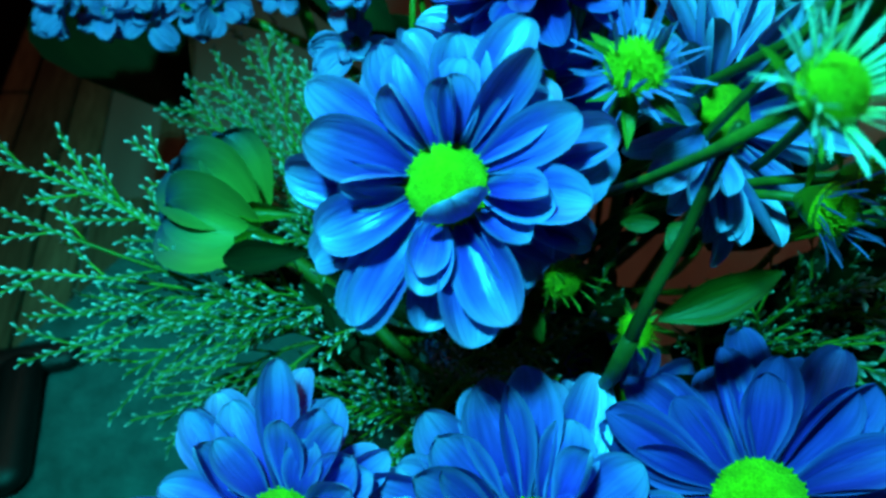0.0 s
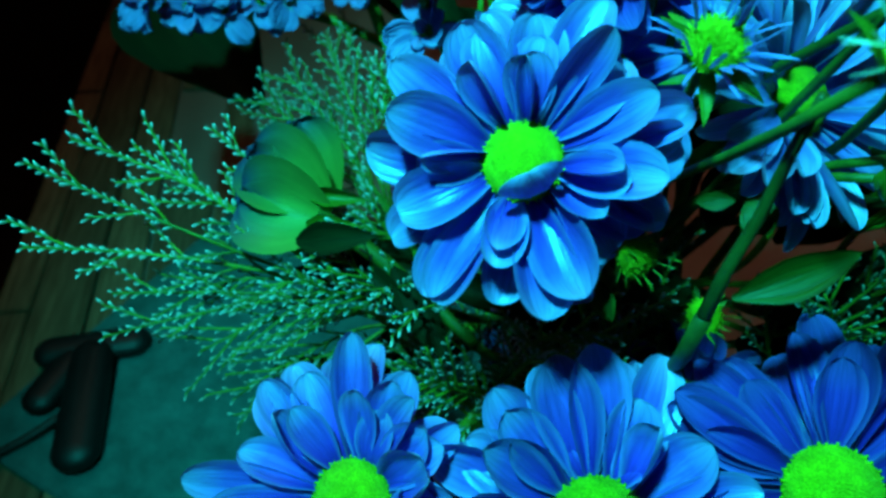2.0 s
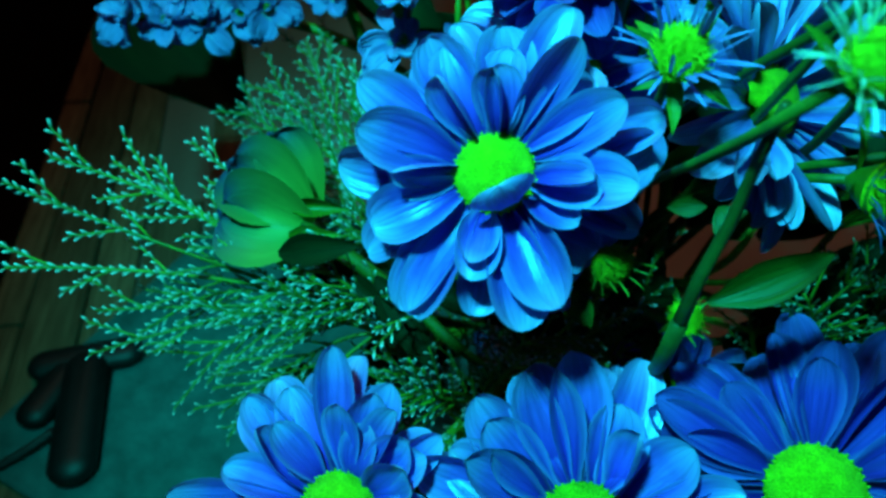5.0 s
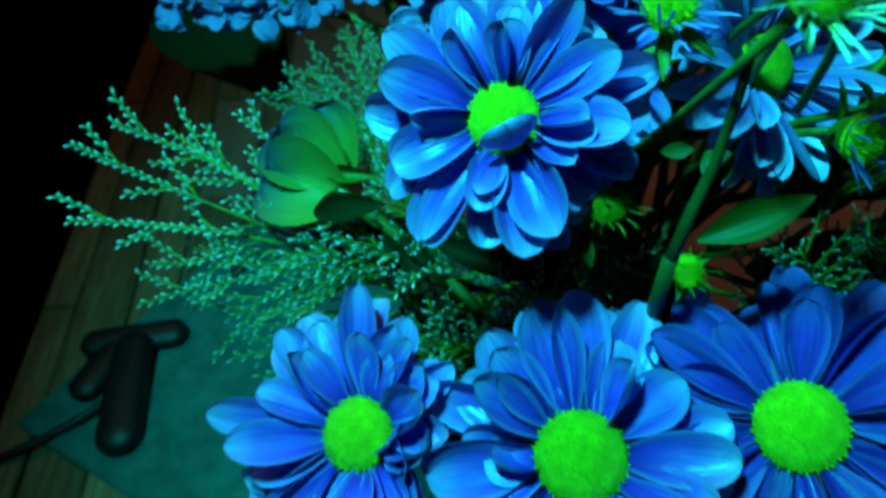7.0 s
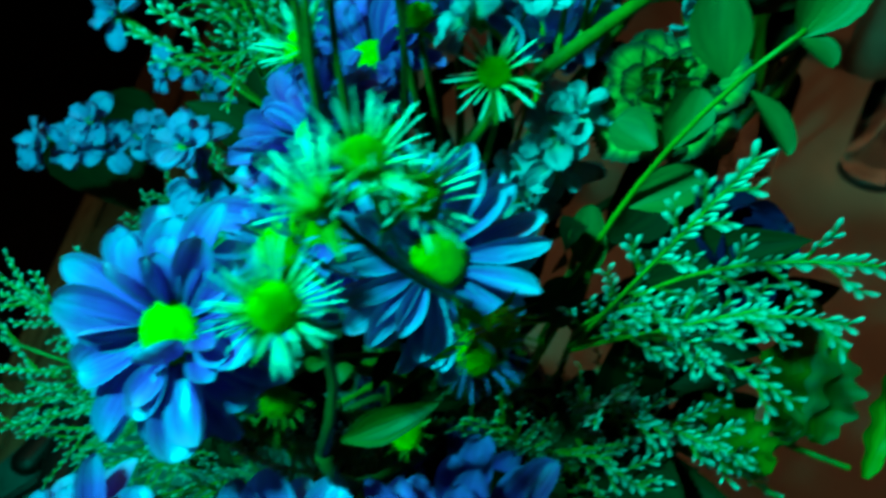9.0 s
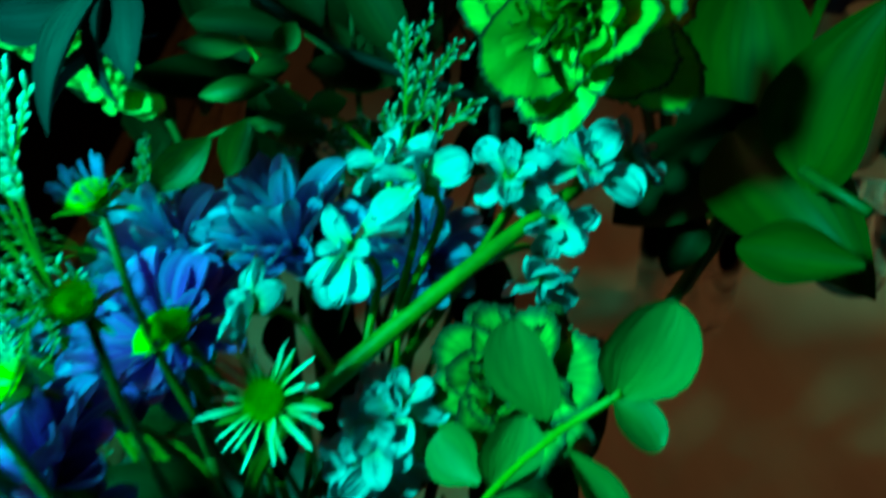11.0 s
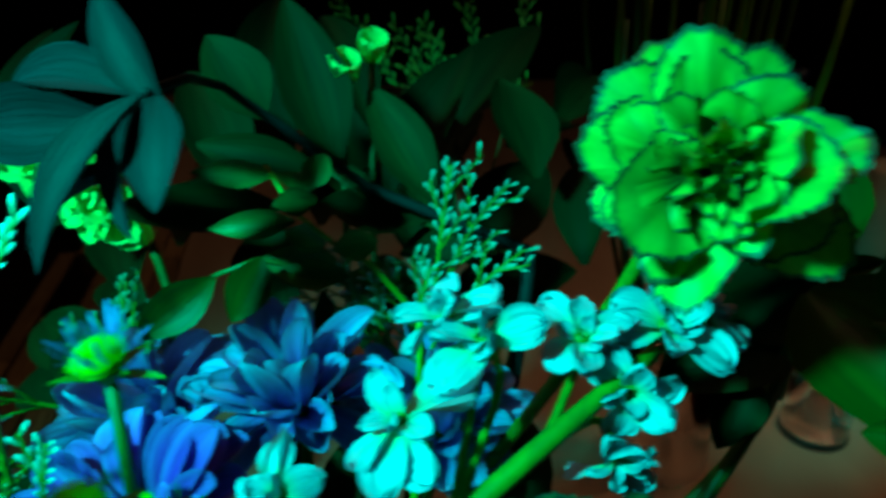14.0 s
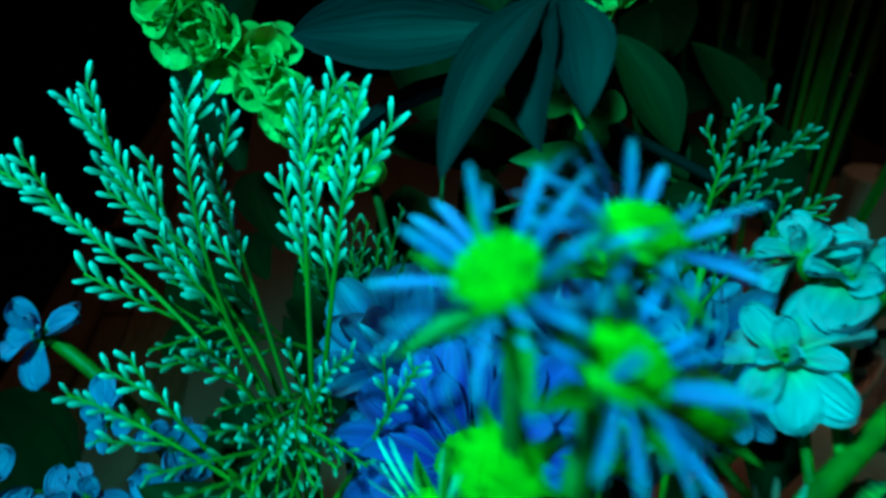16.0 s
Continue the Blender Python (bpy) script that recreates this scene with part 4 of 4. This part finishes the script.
leafy("lily_branch", (0.129, 0.378, 0.451), [
    ((0.040, 0.298, 0.515), (-0.017, 0.302, 0.511), (0.1, -0.85, 0.3), 0.0190),
    ((0.046, 0.297, 0.522), (0.026, 0.266, 0.497), (-0.3, -0.7, 0.5), 0.0130),
    ((0.047, 0.296, 0.522), (0.042, 0.274, 0.498), (-0.5, -0.7, 0.2), 0.0130),
    ((0.050, 0.297, 0.522), (0.056, 0.275, 0.507), (0.1, -0.8, 0.5), 0.0140),
    ((0.045, 0.300, 0.521), (-0.006, 0.311, 0.528), (0.1, -0.6, 0.8), 0.0140),
    ((0.040, 0.318, 0.500), (-0.011, 0.302, 0.488), (0.0, -0.4, 0.9), 0.0050),
    ((0.049, 0.300, 0.518), (0.030, 0.306, 0.545), (0, -0.9, 0.2), 0.0120)],
    SLATE, "slate-green lance-shaped leaves drooping from one stem", "leaves", 104, LANCE, [(0.129, 0.378, 0.451), (0.102, 0.377, 0.461), (0.074, 0.372, 0.474), (0.050, 0.368, 0.493), (0.033, 0.362, 0.508), (0.040, 0.330, 0.518), (0.046, 0.299, 0.522)], 0.0020, SLATE)
leafy("ruscus_branch", (0.098, 0.337, 0.447), [
    ((0.056, 0.339, 0.489), (0.037, 0.327, 0.493), (0.5, -0.8, 0.3), 0.0082),
    ((0.056, 0.340, 0.489), (0.068, 0.344, 0.483), (0.5, -0.8, 0.4), 0.0051),
    ((0.064, 0.342, 0.484), (0.070, 0.349, 0.494), (0.4, -0.8, 0.4), 0.0089),
    ((0.057, 0.334, 0.482), (0.069, 0.341, 0.482), (0.5, -0.8, 0.4), 0.0085),
    ((0.063, 0.335, 0.477), (0.042, 0.322, 0.479), (0.5, -0.7, 0.4), 0.0085),
    ((0.059, 0.336, 0.473), (0.072, 0.340, 0.467), (0.5, -0.8, 0.4), 0.0090),
    ((0.073, 0.336, 0.468), (0.086, 0.343, 0.469), (0.4, -0.8, 0.5), 0.0098)],
    EUCA, "ruscus branch with small pointed green leaves", "leaves", 105, LANCE, [(0.098, 0.337, 0.447), (0.083, 0.340, 0.462), (0.072, 0.339, 0.469), (0.062, 0.338, 0.478), (0.054, 0.339, 0.492)], 0.0010, MUMLEAF_STEM)
leafy("long_leaf_branch", (0.085, 0.348, 0.434), [
    ((0.074, 0.347, 0.454), (0.049, 0.338, 0.463), (0.5, -0.8, 0.5), 0.0145),
    ((0.052, 0.334, 0.465), (0.047, 0.319, 0.450), (0.5, -0.7, 0.5), 0.0134),
    ((0.038, 0.330, 0.459), (0.021, 0.308, 0.448), (0.6, -0.7, 0.5), 0.0139),
    ((0.069, 0.351, 0.449), (0.097, 0.362, 0.448), (0.3, -0.8, 0.5), 0.0112)],
    LEAF, "mid-green leaves behind the chrysanthemums", "leaves", 107, LANCE, [(0.087, 0.345, 0.436), (0.072, 0.349, 0.453), (0.048, 0.340, 0.461), (0.037, 0.331, 0.459)], 0.0012, STEM_DARK)
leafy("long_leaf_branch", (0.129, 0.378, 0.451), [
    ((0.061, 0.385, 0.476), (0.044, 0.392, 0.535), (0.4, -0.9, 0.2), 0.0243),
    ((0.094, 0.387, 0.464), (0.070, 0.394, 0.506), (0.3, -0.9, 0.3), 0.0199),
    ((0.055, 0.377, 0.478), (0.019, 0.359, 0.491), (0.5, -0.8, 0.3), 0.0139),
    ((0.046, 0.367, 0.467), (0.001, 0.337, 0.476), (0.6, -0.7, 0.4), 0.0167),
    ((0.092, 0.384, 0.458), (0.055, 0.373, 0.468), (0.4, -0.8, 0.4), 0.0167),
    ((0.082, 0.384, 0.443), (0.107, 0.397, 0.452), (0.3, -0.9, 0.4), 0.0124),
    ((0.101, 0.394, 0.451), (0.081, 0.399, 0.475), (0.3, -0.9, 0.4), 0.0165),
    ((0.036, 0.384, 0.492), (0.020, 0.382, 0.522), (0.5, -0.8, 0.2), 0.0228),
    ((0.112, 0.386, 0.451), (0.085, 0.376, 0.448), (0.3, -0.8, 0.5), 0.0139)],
    LEAF_SHADED, "long-leaved branch in shade-darkened green at the back of the bouquet", "leaves", 106, LANCE, [(0.127, 0.387, 0.444), (0.101, 0.386, 0.452), (0.073, 0.382, 0.464), (0.057, 0.380, 0.477)], 0.0012, STEM_DARK)
leafy("chrysanthemum_leaf_stem", (0.205, 0.205, 0.325), [
    ((0.225, 0.186, 0.340), (0.231, 0.215, 0.381), (-0.1, -0.8, 0.5), 0.0130),
    ((0.215, 0.201, 0.333), (0.217, 0.234, 0.360), (-0.1, -0.7, 0.6), 0.0260),
    ((0.205, 0.200, 0.330), (0.208, 0.248, 0.370), (-0.1, -0.7, 0.6), 0.0260),
    ((0.200, 0.190, 0.325), (0.175, 0.200, 0.350), (-0.1, -0.6, 0.7), 0.0260)],
    MUMLEAF, "lobed chrysanthemum leaves with toothed edges", "leaves", 108, LOBED, [(0.200, 0.21, 0.31), (0.205, 0.205, 0.325), (0.222, 0.190, 0.338)], 0.0015)
leafy("broad_leaf_stem", (-0.095, 0.300, 0.290), [((-0.105, 0.300, 0.298), (-0.225, 0.395, 0.322), (0.2, -0.5, 0.8), 0.072)],
      LEAF_SHADED, "one long broad leaf reaching out over the table", "leaves", 109, BROAD, [(-0.09, 0.295, 0.28), (-0.095, 0.298, 0.29), (-0.106, 0.302, 0.299)], 0.0015, STEM_DARK)
leafy("chrysanthemum_leaf_stem", (0.070, 0.131, 0.384), [
    ((0.075, 0.134, 0.388), (0.099, 0.139, 0.403), (-0.2, -0.8, 0.6), 0.0094),
    ((0.070, 0.143, 0.407), (0.062, 0.143, 0.405), (-0.1, -0.8, 0.6), 0.0041),
    ((0.078, 0.139, 0.403), (0.072, 0.143, 0.408), (-0.1, -0.8, 0.6), 0.0082),
    ((0.053, 0.136, 0.372), (0.045, 0.142, 0.380), (-0.0, -0.7, 0.7), 0.0064)],
    LEAF, "thick green flower stalk with narrow leaves", "leaves", 110, LANCE, [(0.070, 0.131, 0.384), (0.072, 0.136, 0.394), (0.074, 0.138, 0.407), (0.074, 0.138, 0.424), (0.072, 0.132, 0.439)], 0.0017, STEM_DARK)
leafy("leafy_filler", (0.000, 0.180, 0.330), [
    ((-0.042, 0.179, 0.335), (-0.016, 0.169, 0.353), (0, -0.7, 0.7), 0.0110),
    ((-0.030, 0.184, 0.330), (0.008, 0.158, 0.328), (0, -0.6, 0.8), 0.0090),
    ((-0.010, 0.180, 0.330), (0.015, 0.150, 0.325), (0, -0.6, 0.8), 0.0120),
    ((0.000, 0.185, 0.325), (0.045, 0.165, 0.335), (0, -0.6, 0.8), 0.0110)],
    LEAF_SHADED, "narrow leaves in shade-darkened green under the misty sprays", "leaves", 111, LANCE, [(0.0, 0.185, 0.32), (0.0, 0.182, 0.33), (0.0, 0.18, 0.337)], 0.0014, STEM_DARK)


# a limp pale green bloom that hangs to one side, its hood dark at the rim
bell_node = Vector((-0.039, 0.197, 0.330))
bell = empty("lisianthus_bloom", Matrix.Translation(bell_node), "limp pale green lisianthus bloom with dark petal rims", "flower")
bell_meshes = petal_meshes("bell", LISI, lambda k: blade(1.0, 1.0, 0.60, 2.4, 0.75, (28 - 8 * k, -44 + 12 * k), 0.0, 0.07, 3, 0, 10, 12, 0.25, 40 + k), 3)
for k, (base, tip, face, width) in enumerate([
    ((-0.037, 0.197, 0.330), (-0.068, 0.191, 0.339), (0.3, -0.7, 0.6), 0.0328),
    ((-0.041, 0.207, 0.330), (-0.069, 0.208, 0.346), (0.3, -0.7, 0.6), 0.0308),
    ((-0.040, 0.213, 0.327), (-0.058, 0.224, 0.349), (0.3, -0.7, 0.6), 0.0231)
]):
    add("petal", bell_meshes[k % 3], bell, laid(Vector(base) - bell_node, Vector(tip) - bell_node, face, width))
sepal_meshes = petal_meshes("sepal", MUMLEAF, lambda k: blade(1.0, 1.0, 0.30, 1.1, 0.5, (-4, 8), 0, 0, 3, 0, 4, 8, 0.5, 45 + k), 2)
for k, (base, tip, face, width) in enumerate([
    ((-0.043, 0.191, 0.330), (-0.026, 0.197, 0.330), (0.3, -0.7, 0.7), 0.0090),
    ((-0.044, 0.200, 0.337), (-0.024, 0.205, 0.335), (0.2, -0.7, 0.6), 0.0071)
]):
    add("sepal", sepal_meshes[k], bell, laid(Vector(base) - bell_node, Vector(tip) - bell_node, face, width))
v, f = tube([p - bell_node for p in bezier((-0.041, 0.197, 0.331), (-0.022, 0.195, 0.322), (-0.004, 0.190, 0.313), (0.021, 0.178, 0.300), 10)], 0.0034, 0.0022)
add("stalk", mesh_of("stalk", v, f, BUD_STEM), bell)
stem_to_vase(bell, (0.021, 0.178, 0.300), (0.4, 0.1, -0.6), 0.002, BUD_STEM, 120)

# yellow florets hanging in a cluster at the back
CLUSTER = Vector((-0.011, 0.372, 0.461))
cluster = empty("yellow_floret_spike", Matrix.Translation(CLUSTER), "drooping spike of small yellow-green florets", "flower")
spine = bezier(CLUSTER, (-0.026, 0.371, 0.473), (-0.051, 0.372, 0.490), (-0.076, 0.369, 0.511), 12)
v, f = tube([p - CLUSTER for p in spine], 0.0018, 0.0010, 6)
add("spike_axis", mesh_of("spike_axis", v, f, STEM), cluster)
round_meshes = petal_meshes("round", YELLOW, lambda k: blade(1.0, 1.0, 0.6, 2.4, 0.45, (22, 8), 0, 0.07, 3, 0, 5, 6, 0.3, 60 + k), 4)
rnd = random.Random(121)
for k in range(22):
    x = 0.4 + k * 0.52
    p = spine[int(x)].lerp(spine[min(int(x) + 1, 12)], x - int(x)) - CLUSTER
    way = Vector((rnd.uniform(-0.6, 0.6), -0.8, rnd.uniform(-0.6, 0.5))).normalized()
    v, f = tube([(0, 0, -0.008), (0, 0, 0.0)], 0.0008, 0.0012, 5)
    fl = add("floret", mesh_of("floret", v, f, STEM), cluster, facing(p + way * 0.007, way, rnd.uniform(0, 360)))
    for q in range(6):
        r = rnd.uniform(0.0100, 0.0150)
        add("petal", rnd.choice(round_meshes), fl, Matrix.Rotation(radians(60 * q), 4, "Z") @ Matrix.Rotation(radians((15, 45)[q % 2] + rnd.uniform(-8, 8)), 4, "X") @ Matrix.Diagonal((r, r, r, 1)))
stem_to_vase(cluster, CLUSTER, (0.3, 0, -1), 0.0018, STEM_DARK, 121)

# a dark blue rosebud behind the spray at the side
rosebud = empty("blue_rosebud", facing((0.176, 0.222, 0.396), (0.35, -0.4, 0.85)), "dark blue dyed rosebud behind a spray", "flower")
rose_meshes = petal_meshes("rose", BLUEROSE, lambda k: blade(1.0, 1.1, 0.62, 2.4, 0.9, (20, -24), 0.0, 0.04, 3, 0, 7, 8, 0.4, 80 + k), 3)
for k in range(11):
    q = k / 10
    r = 0.021 - 0.005 * q
    add("petal", rose_meshes[k % 3], rosebud, Matrix.Rotation(radians(k * 137.5), 4, "Z") @ Matrix.Translation((0, 0.006 * (1 - q), -0.010)) @ Matrix.Rotation(radians(38 + 46 * q), 4, "X") @ Matrix.Diagonal((r, r, r, 1)))
sepal_cup(rosebud, 0.008, STEM_DARK, 2.0)
stem_to_vase(rosebud, (0.174, 0.226, 0.382), (-0.2, 0.3, -0.8), 0.002, STEM_DARK, 122)

# pale buds and yellowish sprays far back
statice((0.086, 0.616, 0.354), [(-0.013, 0.633, 0.503), (0.006, 0.635, 0.474), (0.025, 0.642, 0.483), (0.045, 0.648, 0.484), (0.075, 0.656, 0.497), (0.114, 0.663, 0.503), (0.054, 0.648, 0.473)], 5, 131, YELLOW, "thin spray with dull yellow-green florets at the far side", fl=0.008, dense=0.0045, stem_mat=STEM_DARK, side=0.022, bowed=0.06)
for p, r in (((0.069, 0.407, 0.507), 0.011), ((0.060, 0.401, 0.500), 0.012)):
    b = empty("pale_bud", facing(p, (0.2, -0.5, 0.8)), "small pale green bud at the back", "flower bud", "pale buds")
    for k in range(5):
        add("petal", round_meshes[k % 4], b, Matrix.Rotation(radians(72 * k), 4, "Z") @ Matrix.Rotation(radians(58), 4, "X") @ Matrix.Diagonal((r, r * 1.2, r, 1)))
    stem_to_vase(b, p, (0.0, -0.2, -1), 0.0014, STEM_DARK, int(p[0] * 1000) + 300)


# ---- deep filling of the bouquet ----
def filling(seed, count, lo, hi, size, mat):
    rnd = random.Random(seed)
    node_ = Vector([(a + b) / 2 for a, b in zip(lo, hi)])
    leaves = []
    for _ in range(count):
        b = Vector([rnd.uniform(a, c) for a, c in zip(lo, hi)])
        out = (b - Vector((VASE.x, VASE.y, 0.22)))
        out.normalize()
        t = b + (out + Vector((rnd.uniform(-.6, .6), rnd.uniform(-.6, .6), rnd.uniform(-.5, .3)))).normalized() * size * rnd.uniform(0.7, 1.2)
        leaves.append((b, t, (rnd.uniform(-.4, .4), -0.5, 0.8), size * rnd.uniform(0.3, 0.5)))
    return leafy("leafy_filler", node_, leaves, mat, "shade-darkened green leaves filling the depth of the bouquet", "leaves", seed, LANCE, [node_ - Vector((0, 0, .02)), node_, node_ + Vector((0, 0, .02))], 0.0015, STEM_DARK)


# filler leaves carry the shade between the flowers in their dark colour
filling(209, 22, (0.116, 0.177, 0.273), (0.170, 0.257, 0.337), 0.050, LEAF_SHADED)
filling(201, 14, (-0.04, 0.19, 0.22), (0.05, 0.25, 0.28), 0.045, LEAF_SHADED)
filling(207, 22, (-0.09, 0.40, 0.34), (0.10, 0.52, 0.46), 0.085, LEAF_SHADED)
filling(208, 12, (0.02, 0.42, 0.40), (0.16, 0.52, 0.48), 0.075, LEAF_SHADED)
filling(202, 16, (0.04, 0.16, 0.27), (0.15, 0.24, 0.33), 0.050, LEAF_SHADED)
filling(203, 16, (-0.03, 0.24, 0.30), (0.08, 0.33, 0.38), 0.050, LEAF_SHADED)
filling(204, 16, (0.07, 0.22, 0.30), (0.18, 0.32, 0.38), 0.050, LEAF_SHADED)
filling(205, 12, (-0.04, 0.32, 0.33), (0.10, 0.40, 0.41), 0.050, LEAF_SHADED)
filling(206, 12, (-0.02, 0.13, 0.25), (0.13, 0.17, 0.29), 0.045, LEAF_SHADED)

# ---- the vase ----
v, f = lathe([(0.001, TOP), (0.042, TOP), (0.046, TOP + 0.006), (0.050, 0.10), (0.046, 0.18), (0.052, MOUTH), (0.049, MOUTH), (0.043, 0.18), (0.046, 0.10), (0.041, TOP + 0.010), (0.001, TOP + 0.010)], 48)
vase = add("vase", mesh_of("vase", [(x + VASE.x, y + VASE.y, z) for x, y, z in v], f, BLUEGLASS))
tagged(vase, "dark blue glazed vase holding the bouquet on the table", "vase")

# ---- things on the table ----
MAT_POSE = Matrix.Translation((-0.321, 0.221, 0)) @ Matrix.Rotation(radians(-17.4), 4, "Z")
felt = part("table_mat", box(0, 0, TOP + 0.0005, 0.40, 0.34, TOP + 0.0065 + 0.004, 0.0015), MAT)
felt.matrix_basis = MAT_POSE
tagged(felt, "teal felt mat lying under the bouquet", "mat")
MT = TOP + 0.0108


def capsule(a, b, r, flat=0.6):
    """A bar with round ends lying on the mat."""
    a, b = Vector(a), Vector(b)
    d = (b - a)
    ln = d.length
    bm = bmesh.new()
    bmesh.ops.create_uvsphere(bm, u_segments=20, v_segments=12, radius=r)
    for vert in bm.verts:
        if vert.co.y > 0:
            vert.co.y += ln
        vert.co.z = vert.co.z * flat + r * flat
    ang = math.atan2(-d.x, d.y)
    bmesh.ops.transform(bm, matrix=Matrix.Translation(a) @ Matrix.Rotation(ang, 4, "Z"), verts=bm.verts)
    return bm


gadget = empty("corded_gadget", Matrix.Translation((-0.268, 0.289, MT)), "matte black corded gadget with rounded arms lying on the mat", "gadget")
for name, a, b, r in (("handle", (0.032, -0.065, 0), (0.003, 0.007, 0), 0.0165), ("arm", (-0.015, -0.032, 0), (-0.012, 0.003, 0), 0.0130), ("crossbar", (-0.029, 0.006, 0), (0.022, 0.030, 0), 0.0135)):
    bm = capsule(a, b, r)
    for face in bm.faces:
        face.smooth = True
    part(name, bm, BLACK, gadget)
cord = bezier((0.006, -0.043, 0.008), (-0.004, -0.061, 0.005), (-0.024, -0.081, 0.003), (-0.054, -0.103, -0.004), 14)
v, f = tube(cord, 0.0034, 0.0034, 8)
add("cord", mesh_of("cord", v, f, BLACK), gadget)


def candle(x, y, r, h, label):
    thing = empty("pillar_candle", Matrix.Translation((x, y, TOP)), label, "candle", "candles on the table")
    v, f = lathe([(0.001, 0), (r, 0), (r, h * 0.35), (r * 0.985, h * 0.37), (r * 0.985, h - 0.004), (r - 0.004, h), (r * 0.6, h - 0.002), (0.001, h - 0.004)], 40)
    add("wax", mesh_of("wax", v, f, WAX), thing)
    v, f = tube([(0, 0, h - 0.006), (0.001, 0, h + 0.004), (0.003, 0, h + 0.010)], 0.0012, 0.0010, 6)
    add("wick", mesh_of("wick", v, f, BLACK), thing)
    return thing


candle(0.497, 1.109, 0.043, 0.205, "thick greyish cream pillar candle standing on the table")
candle(0.596, 1.121, 0.042, 0.212, "thick greyish cream pillar candle standing on the table")


def tumbler(x, y, r, h):
    thing = empty("glass_tumbler", Matrix.Translation((x, y, TOP)), "clear glass tumbler with a heavy dark base", "glass")
    v, f = lathe([(0.001, 0), (r, 0), (r * 1.03, h), (r * 0.97, h), (r * 0.92, 0.012), (0.001, 0.010)], 40)
    g = add("bowl", mesh_of("bowl", v, f, GLASS), thing)
    g.visible_shadow = False
    v, f = lathe([(r * 1.005, 0.001), (r * 1.03, 0.003), (r * 1.03, 0.009), (r * 1.005, 0.011)], 40)
    add("base_ring", mesh_of("base_ring", v, f, BLACK), thing)


tumbler(0.443, 0.827, 0.035, 0.110)


def bottle(x, y, r, h, mat, label):
    thing = empty("bottle", Matrix.Translation((x, y, TOP)), label, "bottle")
    v, f = lathe([(0.001, 0), (r, 0), (r * 1.02, 0.01), (r, h * 0.55), (r * 0.8, h * 0.66), (r * 0.4, h * 0.76), (r * 0.36, h * 0.97), (r * 0.42, h), (0.001, h)], 32)
    add("body", mesh_of("body", v, f, mat), thing)
    v, f = lathe([(r * 1.012, h * 0.18), (r * 1.03, h * 0.19), (r * 1.03, h * 0.45), (r * 1.012, h * 0.46)], 32)
    add("band", mesh_of("band", v, f, WAX), thing, label="pale band")


bottle(0.511, 1.334, 0.040, 0.29, BLUEGLASS, "dark blue ceramic bottle standing behind the candles")

# stems of a second bunch, standing in a jar behind the bouquet
jar = empty("stem_jar", Matrix.Translation((0.262, 0.74, TOP)), "glass jar with a bunch of tall green stems", "vase")
v, f = lathe([(0.001, 0), (0.045, 0), (0.050, 0.02), (0.050, 0.16), (0.047, 0.16), (0.046, 0.022), (0.001, 0.012)], 40)
add("jar_wall", mesh_of("jar_wall", v, f, GLASS), jar).visible_shadow = False
rnd = random.Random(140)
for k in range(22):
    a, r = rnd.uniform(0, 6.28), rnd.uniform(0, 0.035)
    p = Vector((r * math.cos(a), r * math.sin(a), 0.014))
    top = Vector((p.x * 2.6 + rnd.uniform(-.05, .05), p.y * 2 + rnd.uniform(-.03, .03), rnd.uniform(0.45, 0.62)))
    v, f = tube(bezier(p, p + Vector((0, 0, 0.2)), top - Vector((0, 0, 0.2)), top, 8), rnd.uniform(0.002, 0.0045), 0.002, 6)
    add("stem", mesh_of("stem", v, f, STEM if k % 4 else STEM_DARK), jar)

# ---- planks along the table's side ----
rnd = random.Random(150)
x = 0.0
for row in range(9):
    w = (0.030, 0.046, 0.038, 0.052, 0.034)[row % 5]
    y = -0.75 + rnd.uniform(-0.1, 0)
    while y < 1.94:
        ln = rnd.uniform(0.16, 0.34)
        y1 = min(y + ln, 1.95)
        h = rnd.uniform(0.0, 0.004)
        if rnd.random() > 0.13 and y1 - max(y, -0.75) > 0.03:
            part("plank", box(x + 0.0015, max(y, -0.75), TOP - 0.034, x + w - 0.0015, y1 - 0.002, TOP + 0.004 + h, 0.0012), PLANK, table) if x < 0.095 else part("plank", box(x + 0.0015, max(y, -0.75), TOP + 0.0003, x + w - 0.0015, y1 - 0.002, TOP + 0.0045 + h * 0.4, 0.0012), PLANK, table)
        y = y1
    x += w
    if x > 0.19:
        break
